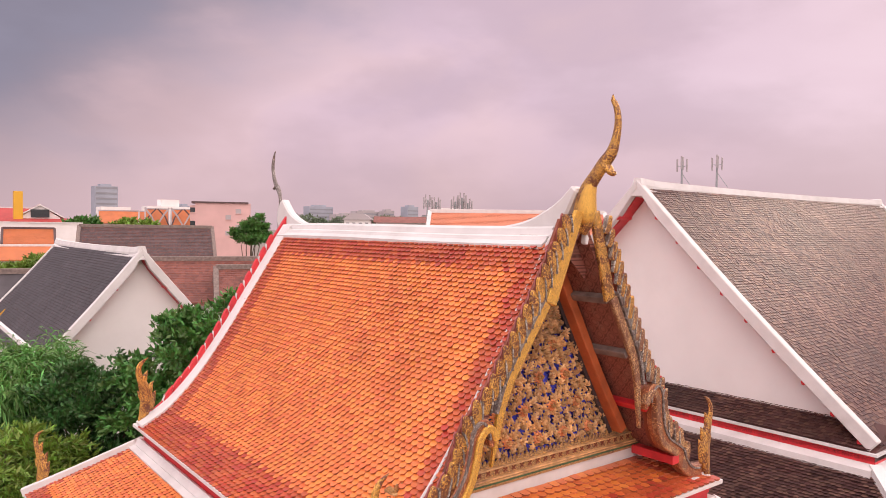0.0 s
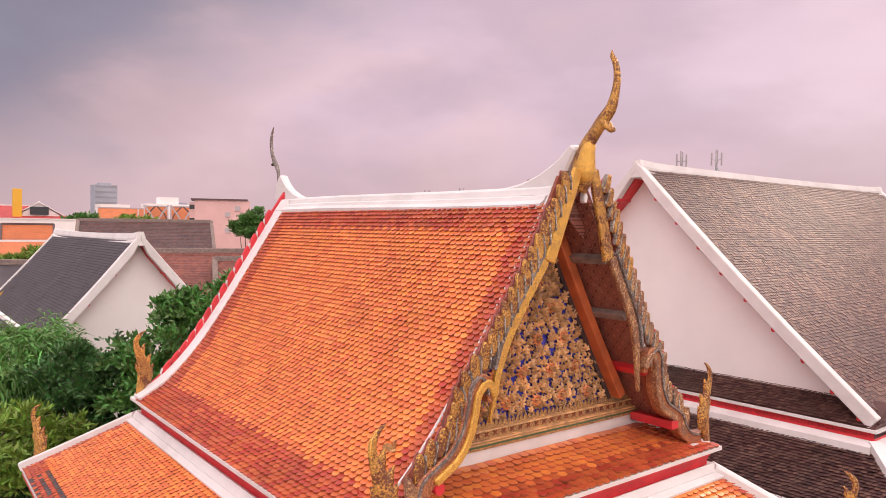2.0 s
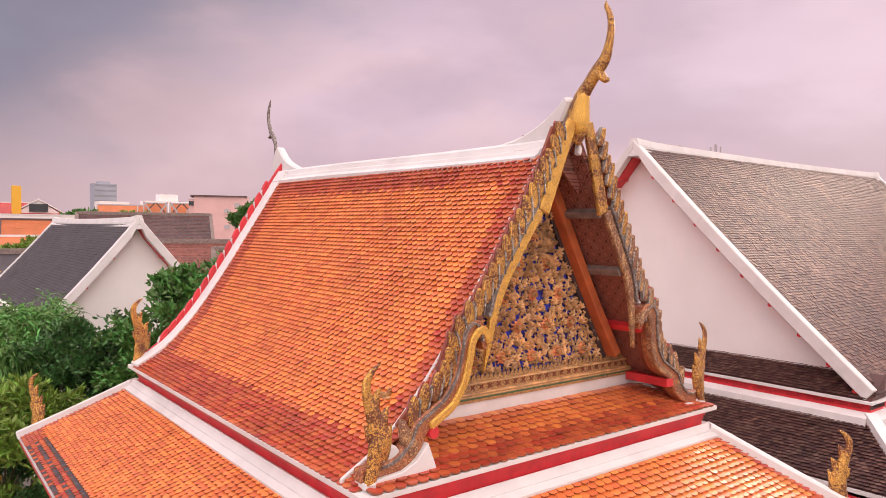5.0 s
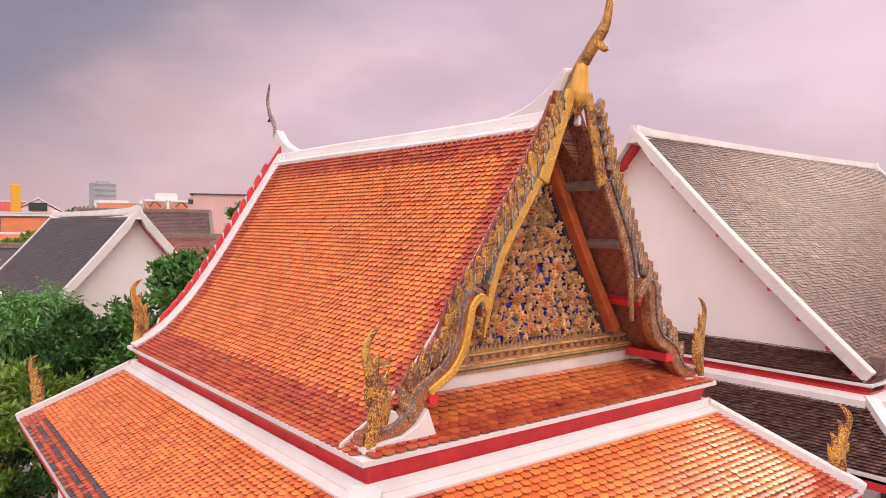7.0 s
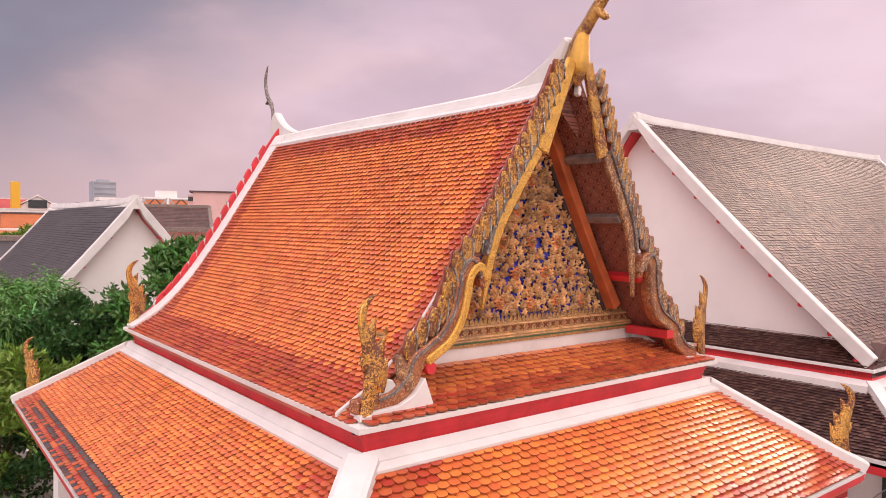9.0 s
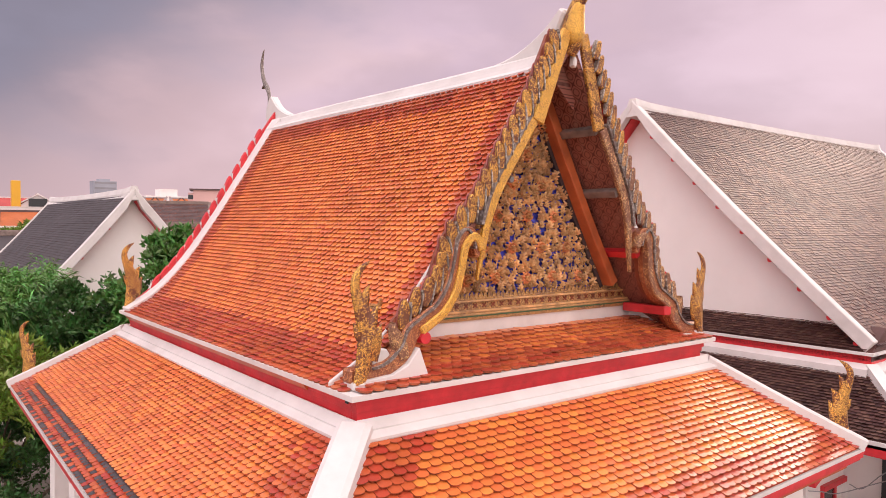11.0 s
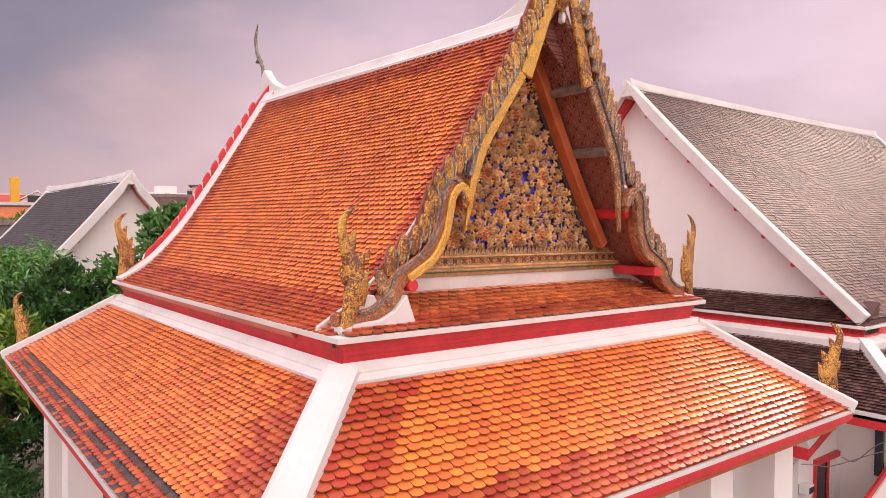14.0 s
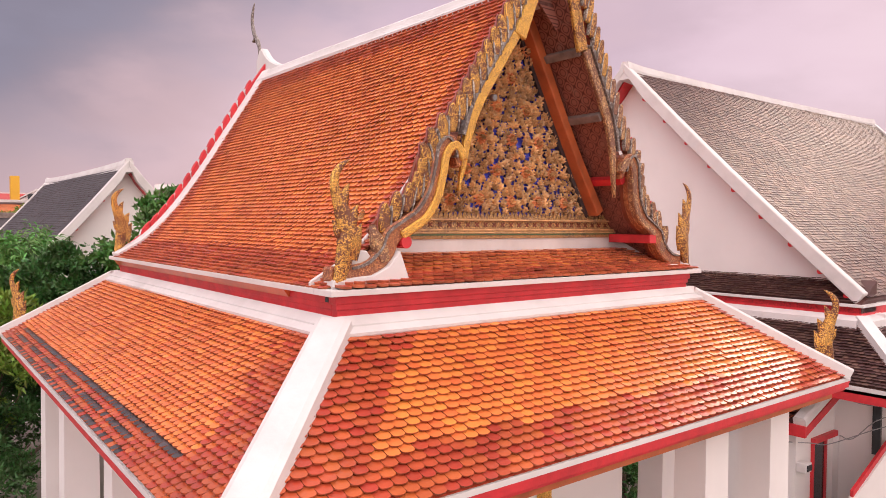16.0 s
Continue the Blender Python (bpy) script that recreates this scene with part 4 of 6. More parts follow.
        for i in range(n):
            d0 = (i + 0.6) / n * dd[-1]
            j = max(k for k in range(len(dd) - 1) if dd[k] <= d0)
            p = rail[j] + (rail[j + 1] - rail[j]) * (d0 - dd[j]) / (dd[j + 1] - dd[j])
            j0, j1 = max(0, j - 5), min(len(rail) - 1, j + 6)
            t = rail[j1] - rail[j0]
            t = t / np.linalg.norm(t)
            o = np.array((-t[1], t[0]))
            o = o if o[0] > 0 else -o                     # outwards
            gap = max(0.10, float(np.interp(p[0], [q[0] for q in PROFILE], [q[1] for q in PROFILE]) + 0.09 - p[1]) * 0.55)
            ax = -t * 0.80 + o * 0.60
            ax = ax / np.linalg.norm(ax)
            sd = np.array((-ax[1], ax[0]))
            sd = sd if sd[0] > 0 else -sd
            ln = (gap + (0.05 if i < 3 else 0.09)) / 0.60
            wd = 0.062
            outl = [(0.0, -0.5), (0.3, -1.0), (0.62, -0.95), (0.85, -0.45), (1.0, 0.35), (0.9, 0.75), (0.62, 1.0), (0.3, 1.0), (0.0, 0.6)]
            base = [tuple(p + ax * a * ln + sd * b * wd) for a, b in outl]
            own = b1 if i < 7 else (b2 if i < 13 else b3)
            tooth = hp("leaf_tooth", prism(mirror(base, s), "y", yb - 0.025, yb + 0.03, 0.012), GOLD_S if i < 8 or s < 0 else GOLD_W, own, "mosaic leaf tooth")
            tooth.matrix_parent_inverse = Matrix.Identity(4)
            sp = [(0.02, 0.95), (0.35, 1.16), (0.75, 1.06), (0.92, 0.75), (0.62, 0.78), (0.3, 0.84)]
            spine = hp("tooth_spine", prism(mirror([tuple(p + ax * a * ln - sd * b * wd) for a, b in sp], s), "y", yb - 0.035, yb + 0.02), SILVER, tooth, "pale mirror-chip spine")
            spine.matrix_parent_inverse = Matrix.Identity(4)
            back = hp("tooth_back", prism(mirror([tuple(np.array(v) + o * 0.006) for v in base], s), "y", yb + 0.031, yb + 0.048), ROSE if s < 0 else RED, tooth, "red painted back")
            back.matrix_parent_inverse = Matrix.Identity(4)
        if s < 0:
            hp("plaster_pad", prism(mirror([(2.42, 6.36), (2.78, 6.34), (2.74, 6.48), (2.62, 6.61), (2.52, 6.60), (2.45, 6.50)], s), "y", yb - 0.01, yb + 0.09, 0.01), WHITE, None, "white plaster pad behind the serpent's foot")
        # curl beside the foot
        curl = smooth_line([(2.33, 6.48, 0.10), (2.36, 6.58, 0.15), (2.41, 6.70, 0.13), (2.45, 6.80, 0.06), (2.45, 6.86, 0.01)], 4)
        hp("serpent_curl", prism(mirror(ribbon_outline(curl), s), "y", yb - 0.062, yb + 0.046, 0.015), GOLD_W, None, "worn gilt curl at the serpent's foot")
        # rear gable: plain red teeth seen above the white rake
        for i in range(14):
            q = (i + 0.7) / 14.5
            h = 0.30 + q * 2.25
            z = prof_z(h)
            t = np.array((0.02, prof_z(h + 0.02) - z))
            t = t / np.linalg.norm(t)
            o = np.array((-t[1], t[0]))
            o = o if o[0] > 0 else -o
            p = np.array((h, z))
            shape = [(0.0, 0.14), (0.0, -0.06), (0.05, -0.14), (0.10, -0.20), (0.15, -0.22), (0.15, -0.12), (0.13, 0.0), (0.08, 0.09)]
            base = [tuple(p + o * a + t * b) for a, b in shape]
            hp("rear_tooth", prism(mirror(base, s), "y", L - 0.02, L + 0.06, 0.01), RED, None, "red painted leaf tooth on the rear rake")
            hp("rear_tooth_edge", prism(mirror([tuple(p + o * a + t * b) for a, b in ((0.0, 0.15), (0.0, 0.14), (0.08, 0.09), (0.13, 0.0), (0.136, 0.004), (0.086, 0.097))], s), "y", L - 0.02, L + 0.06), WHITE, None, "white painted edge of the tooth")
        # rear bargeboard
        rb_ = [(p[0], p[1] - 0.02, 0.18) for p in PROFILE[:-3]]
        hp("rear_bargeboard", prism(mirror(ribbon_outline(rb_), s), "y", L + 0.0, L + 0.07), RED, None, "red rear bargeboard")
    # the bargeboards lean a little forward towards the apex
    for ob in [o for o in hall.children_recursive if o.type == "MESH" and o.name.split(".")[0] in ("gable_soffit", "bargeboard", "barge_edge", "serpent_board", "serpent_edge", "serpent_lip", "board_back", "barge_infill", "leaf_tooth", "tooth_spine", "tooth_back")]:
        for v in ob.data.vertices:
            if v.co.z > 7.0 and v.co.y < 0.5:
                v.co.y -= (v.co.z - 7.0) * 0.06
    # foliage on the pediment
    rng = random.Random(4)

    def petal(n, r, w, curl):
        V, F = [(0.0, -0.05, 0.0)], []
        for i in range(n):
            a = 2 * math.pi * i / n
            d, e = np.array((math.cos(a), math.sin(a))), np.array((-math.sin(a), math.cos(a)))
            b = len(V)
            for q, ww, dep in ((0.12, 0.5, -0.02), (0.6, 1.0, -0.05 - curl), (1.0, 0.05, -0.03)):
                for sgn in (-1, 1):
                    p = d * r * q + e * w * ww * sgn * 0.5
                    V.append((p[0], dep, p[1]))
            for m, dep in ((0.12, -0.035), (0.6, -0.075 - curl)):
                p = d * r * m
                V.append((p[0], dep, p[1]))
            F += [(b, b + 2, b + 7, b + 6), (b + 1, b + 6, b + 7, b + 3), (b + 2, b + 4, b + 7), (b + 3, b + 7, b + 5), (b + 4, b + 5, b + 7), (0, b, b + 6), (0, b + 6, b + 1)]
        return V, F

    def leafspray(r):
        V, F = [(0.0, -0.02, -0.02)], []
        for a, k in ((-1.15, 0.62), (-0.6, 0.8), (0.0, 1.0), (0.6, 0.8), (1.15, 0.62)):
            d, e = np.array((math.sin(a), math.cos(a))), np.array((math.cos(a), -math.sin(a)))
            b = len(V)
            for q, ww, dep in ((0.0, 0.02, 0.0), (0.40, 0.085, -0.035), (0.74, 0.055, -0.05), (1.0, 0.004, -0.02)):
                for sgn in (-1, 0, 1):
                    p = d * r * k * q + e * ww * sgn * r / 0.34
                    V.append((p[0], dep - (0.03 if sgn == 0 else 0.0), p[1]))
            F += [(0, b, b + 1), (0, b + 1, b + 2)]
            for g in range(3):
                o = b + g * 3
                F += [(o, o + 1, o + 4, o + 3), (o + 1, o + 2, o + 5, o + 4)]
        return V, F
    big = mesh_of("rosette", *petal(9, 0.10, 0.05, 0.03), GILT_R)
    core = mesh_of("rosette_heart", *petal(6, 0.045, 0.03, 0.03), GILT)
    spray = [mesh_of("carved_leaf", *leafspray(r), GILT) for r in (0.105, 0.122)]

    def inside(h, z, m=0.05):
        return z > 7.0 + m and h < (1.66 - (z - 6.98) * 0.65 if z < 8.0 else (9.85 - z) * 0.53) - m
    for row, z in enumerate(np.arange(7.07, 9.6, 0.098)):
        for col in range(-14, 15):
            h = (col + 0.5 * (row % 2)) * 0.126
            if not inside(abs(h), z):
                continue
            flower = row % 4 == 1 and (col + 2 * ((row // 4) % 2)) % 4 == 0
            if flower:
                ob = new("rosette", big)
                ob.rotation_euler = (0, rng.uniform(0, 1), 0)
                ob["label"] = "red-gilt carved flower rosette"
                ht = new("rosette_heart", core)
                ht.parent = ob
                ht.location = (0, -0.035, 0)
            else:
                ob = new("carved_leaf", spray[rng.randrange(2)])
                ob.rotation_euler = (rng.uniform(-0.2, 0.2), rng.choice((-1, 1)) * rng.uniform(0.05, 0.75), rng.uniform(-0.3, 0.3))
                ob.scale = [rng.uniform(0.85, 1.15) * (1.0 if z < 8.2 else 1.12)] * 3
            ob.parent = ped
            ob.location = (XC + h + rng.uniform(-0.02, 0.02), 0.815, z + rng.uniform(-0.02, 0.02) - (0.0 if flower else 0.05))
    # thin climbing stems between the leaves
    for col in range(-9, 10):
        h = col * 0.15 + 0.07
        top = max([z for z in np.arange(7.1, 9.5, 0.05) if inside(abs(h), z, 0.09)] or [7.0])
        if top > 7.3:
            pts = [(XC + h + 0.028 * math.sin(z * 14 + col), 0.80, z, 0.010) for z in np.arange(7.0, top, 0.05)]
            part("carved_stem", tube(pts, 5), GILT, ped)


gable()


def flame(base_pts, seg, mat, nm, lab, flat, axis_ref=(0, 0, 1)):
    return hp(nm, tube(smooth_line(base_pts, 5), seg, flat, axis_ref), mat, None, lab, True)


def finials():
    # front chofa, leaning forward from the apex
    y = [(0.02, 9.86, 0.10), (-0.03, 9.98, 0.13), (-0.03, 10.10, 0.14), (-0.05, 10.24, 0.125), (-0.09, 10.38, 0.10), (-0.20, 10.52, 0.085), (-0.32, 10.66, 0.085), (-0.43, 10.78, 0.075), (-0.485, 10.92, 0.058), (-0.515, 11.08, 0.048), (-0.51, 11.22, 0.042), (-0.475, 11.33, 0.036), (-0.44, 11.39, 0.028), (-0.44, 11.45, 0.008)]
    flame([(XC, a, b, r) for a, b, r in y], 10, GOLD_S, "chofa", "horn-shaped gilded roof finial with a beak", (1.0, 0.7), (1, 0, 0))
    flame([(XC, -0.32, 10.66, 0.07), (XC, -0.39, 10.60, 0.065), (XC, -0.435, 10.55, 0.05), (XC, -0.475, 10.54, 0.035), (XC, -0.49, 10.565, 0.012)], 8, GOLD_S, "chofa_beak", "weathered mosaic beak", (0.8, 1.0), (1, 0, 0))
    # gilt bib on the chofa's breast
    hp("chofa_breast", tube([(XC, -0.05, 9.96, 0.09), (XC, -0.07, 10.03, 0.115), (XC, -0.08, 10.10, 0.12), (XC, -0.08, 10.20, 0.115), (XC, -0.11, 10.34, 0.09), (XC, -0.17, 10.48, 0.05)], 12, (1.0, 0.95), (1, 0, 0)), GOLD, None, "bright gilt breast of the finial", True)
    # rear chofa
    flame([(XC, 8.22, 9.96, 0.05), (XC, 8.27, 10.25, 0.045), (XC, 8.28, 10.5, 0.045), (XC, 8.36, 10.66, 0.06), (XC, 8.50, 10.80, 0.055), (XC, 8.60, 10.98, 0.05), (XC, 8.64, 11.2, 0.045), (XC, 8.58, 11.4, 0.03), (XC, 8.52, 11.5, 0.008)], 8, GREY_M, "chofa", "weathered grey-green horn finial", (1.0, 0.7), (1, 0, 0))
    flame([(XC, 8.46, 10.74, 0.05), (XC, 8.56, 10.70, 0.04), (XC, 8.63, 10.71, 0.01)], 8, GREY_M, "chofa_beak", "weathered beak", (0.7, 1.0), (1, 0, 0))
    # flame finials at the eave corners
    spec = [((0.0, 0.0), (-1, -1), 6.30, 1.0, True), ((W, 0.0), (1, -1), 6.30, 1.0, True), ((-0.07, L - 0.05), (-1, 1), 6.28, 1.0, True), ((W + 0.07, L - 0.05), (1, 1), 6.28, 1.0, True),
            ((W + D - 0.16, -D + 0.16), (1, -1), 4.84, 0.95, False), ((-D + 0.16, L + DR - 0.16), (-1, 1), 4.84, 0.95, False), ((W + D - 0.16, L + DR - 0.16), (1, 1), 4.84, 0.95, False)]
    for (x, y0), (sx, sy), z, k, top in spec:
        ax = Vector((sx, 0, 0)) if top else Vector((sx, sy, 0)).normalized()
        f = [(-0.02, 0.0, 0.065), (-0.05, 0.14, 0.075), (-0.075, 0.25, 0.09), (-0.115, 0.36, 0.12), (-0.12, 0.46, 0.115), (-0.085, 0.56, 0.095), (-0.055, 0.68, 0.085), (0.0, 0.82, 0.062), (0.03, 0.93, 0.05), (0.02, 1.03, 0.045), (-0.045, 1.12, 0.03), (-0.135, 1.18, 0.005)]
        main = flame([(x + ax.x * a * k, y0 + ax.y * a * k, z + b * k, r * k * 0.88) for a, b, r in f], 8, GOLD_S, "corner_finial", "gilded flame-shaped corner finial", (0.55, 1.2), tuple(ax))
        # side flames
        for a0, b0, a1, b1, rad in ((-0.16, 0.22, -0.27, 0.57, 0.06), (-0.12, 0.46, -0.23, 0.75, 0.055), (-0.04, 0.68, -0.13, 0.95, 0.048), (-0.06, 0.10, -0.20, 0.34, 0.05), (-0.02, 0.44, 0.055, 0.60, 0.035)):
            pts = [(x + ax.x * q * k, y0 + ax.y * q * k, z + w * k, r * k) for q, w, r in ((a0, b0, rad * 0.9), (a0 + (a1 - a0) * 0.30, b0 + (b1 - b0) * 0.4, rad), (a0 + (a1 - a0) * 0.62, b0 + (b1 - b0) * 0.78, rad * 0.62), (a1, b1, 0.005))]
            fl = hp("flame_tongue", tube(smooth_line(pts, 3), 6, (0.6, 1.2), tuple(ax)), GOLD_S, main, "gilt flame tongue", True)
            fl.matrix_parent_inverse = Matrix.Identity(4)


finials()


def gable_lamps():
    for x, y, z in ((2.40, 0.47, 8.39), (1.68, 0.34, 7.60)):
        lamp = thing("flood_lamp", (x, y, z), "small grey flood lamp bracketed to the gable", "lamp", "gable lamps")
        part("housing", tube([(0, 0.06, 0.0, 0.03), (0, 0.03, 0.0, 0.055), (0, -0.04, -0.01, 0.06), (0, -0.05, -0.012, 0.052)], 12, ref=(0, 0, 1)), GREYW, lamp, "round grey lamp housing", True).scale = (0.75, 0.75, 0.75)
        part("glass", tube([(0, -0.038, -0.009, 0.034), (0, -0.042, -0.01, 0.030)], 12), STEEL, lamp, "dull lamp glass")
        part("bracket", tube([(0, 0.05, 0, 0.014), (0.03, 0.18, 0.02, 0.014), (0.05, 0.36 if y > 0.4 else 0.47, 0.02, 0.014)], 6), STEEL, lamp, "steel bracket arm")
    # round red beam stub beside the serpent's foot
    bm = bmesh.new()
    bmesh.ops.create_cone(bm, cap_ends=True, segments=14, radius1=0.062, radius2=0.062, depth=0.62, matrix=Matrix.Translation((XC - 2.09, 0.31, 6.68)) @ Matrix.Rotation(radians(90), 4, "X"))
    hp("beam_stub", bm, RED, None, "round red painted beam end")
    hp("beam_stub", box(XC + 2.0, XC + 2.15, 0.0, 0.70, 6.62, 6.74, 0.008), RED, None, "square red painted beam end")
    hp("apex_wedge", prism([(XC + 0.01, 9.72), (XC + 0.06, 9.70), (XC + 0.08, 9.79), (XC + 0.02, 9.86)], "y", -0.06, 0.02, 0.01), WHITE, None, "white plaster wedge under the apex")


gable_lamps()


# ---------------------------------------------------------------- neighbouring halls
def plain_hall(name, label, axis, xc, y0, length, half, z_eave, z_ridge, tile, w, l, gable_wall=True, rise=0.12, single=None, far_tiles=True, overhang=0.55, peak=0.14, rough=1.0):
    """A white-walled hall with a tiled gable roof. Built along +y from its gable at y0, then turned for axis 'x'. Returns the thing."""
    th = thing(name, (0, 0, 0), label, "temple")
    if axis == "x":
        th.matrix_world = Matrix(((0, 1, 0, 0), (1, 0, 0, 0), (0, 0, 1, 0), (0, 0, 0, 1)))
    prof = [np.array((half * f, z_ridge - (z_ridge - z_eave) * (f + rise * math.sin(math.pi * f) * 0.5))) for f in np.linspace(0, 1, 9)]
    for side in (-1, 1):
        top = [(xc + side * p[0], p[1] - 0.02) for p in prof]
        low = [(xc + side * max(0, p[0] - 0.1), p[1] - 0.16) for p in prof]
        deck = part("roof_slope", prism(top + low[::-1], "y", y0 + 0.12, y0 + length - 0.12), tile, th, "tiled roof slope")
        fr = []
        d = [0.0]
        for a, b in zip(prof, prof[1:]):
            d.append(d[-1] + float(np.hypot(*(b - a))))
        S = d[-1]
        if far_tiles:
            if axis == "x" and side > 0:
                w, l = w * 1.6, l * 1.6
            for r in range(int((S - 0.2) / l)):
                s = S - (r + 1) * l
                i = min(max(j for j in range(len(d)) if d[j] <= s), len(prof) - 2)
                a, b = prof[i], prof[i + 1]
                h, z = a + (b - a) * (s - d[i]) / (d[i + 1] - d[i])
                t = (b - a) / np.linalg.norm(b - a)
                for k in range(int((length - 0.4) / w)):
                    fr.append(((xc + side * h, y0 + 0.2 + (k + 0.5 * (r % 2)) * w, z), (0, 1.0, 0), (side * t[0], 0, t[1]), 0))
            lay_tiles("roof_tile_field", deck, fr, [tile], w, l, lift=0.015, thick=0.013, jitter=0.008 * rough, rim=RIM_B, fill=1 - 0.12 * rough, sway=0.04 * rough, slip=0.08 * rough, roll=0.06 * rough)
        for ya, yb in ((y0 - 0.02, y0 + 0.2), (y0 + length - 0.2, y0 + length + 0.02)):
            o = [(xc + side * p[0], p[1] + 0.10) for p in prof]
            i = [(xc + side * max(0, p[0] - 0.18), p[1] - 0.14) for p in prof]
            part("rake_band", prism(o + i[::-1], "y", ya, yb, 0.02), WHITE, th, "white plaster rake band")
        # red soffit of the gable overhang and purlin ends
        o = [(xc + side * max(0.0, p[0] - 0.12), p[1] - 0.165) for p in prof]
        i = [(xc + side * max(0.0, p[0] - 0.14), p[1] - 0.20) for p in prof]
        part("gable_soffit", prism(o + i[::-1], "y", y0 + 0.21, y0 + overhang + 0.1), RED, th, "red painted gable soffit")
        for f in ((0.104, 0.209, 0.313, 0.417, 0.521, 0.633, 0.745, 0.85, 0.94) if axis == "x" else (0.25, 0.5, 0.75)):
            h = half * f
            z = float(np.interp(h, [p[0] for p in prof], [p[1] for p in prof])) - 0.31
            bm = bmesh.new()
            bmesh.ops.create_cone(bm, cap_ends=True, segments=10, radius1=0.065, radius2=0.065, depth=overhang, matrix=Matrix.Translation((xc + side * h, y0 + overhang / 2 + 0.03, z)) @ Matrix.Rotation(radians(90), 4, "X"))
            part("purlin", bm, RED, th, "red painted purlin end")
    sec = [(-0.24, -0.2), (-0.24, -0.02), (-0.16, 0.02), (-0.16, 0.12), (-0.10, 0.30), (0.10, 0.30), (0.16, 0.12), (0.16, 0.02), (0.24, -0.02), (0.24, -0.2)]
    pts = [(xc, y0 + f * length, z_ridge - 0.20 + peak * abs(2 * f - 1) ** 24 - 0.06 * math.sin(math.pi * f)) for f in np.linspace(0, 1, 24)]
    part("ridge", sweep(pts, sec), WHITE, th, "white plaster ridge")
    wallp = [(xc - p[0] + 0.1, p[1] - 0.25) for p in prof[1:][::-1]] + [(xc, z_ridge - 0.25)] + [(xc + p[0] - 0.1, p[1] - 0.25) for p in prof[1:]]
    for ya in (y0 + overhang, y0 + length - overhang - 0.25):
        part("gable_wall", prism(wallp, "y", ya, ya + 0.25), WALLW, th, "smooth white gable wall")
    return th


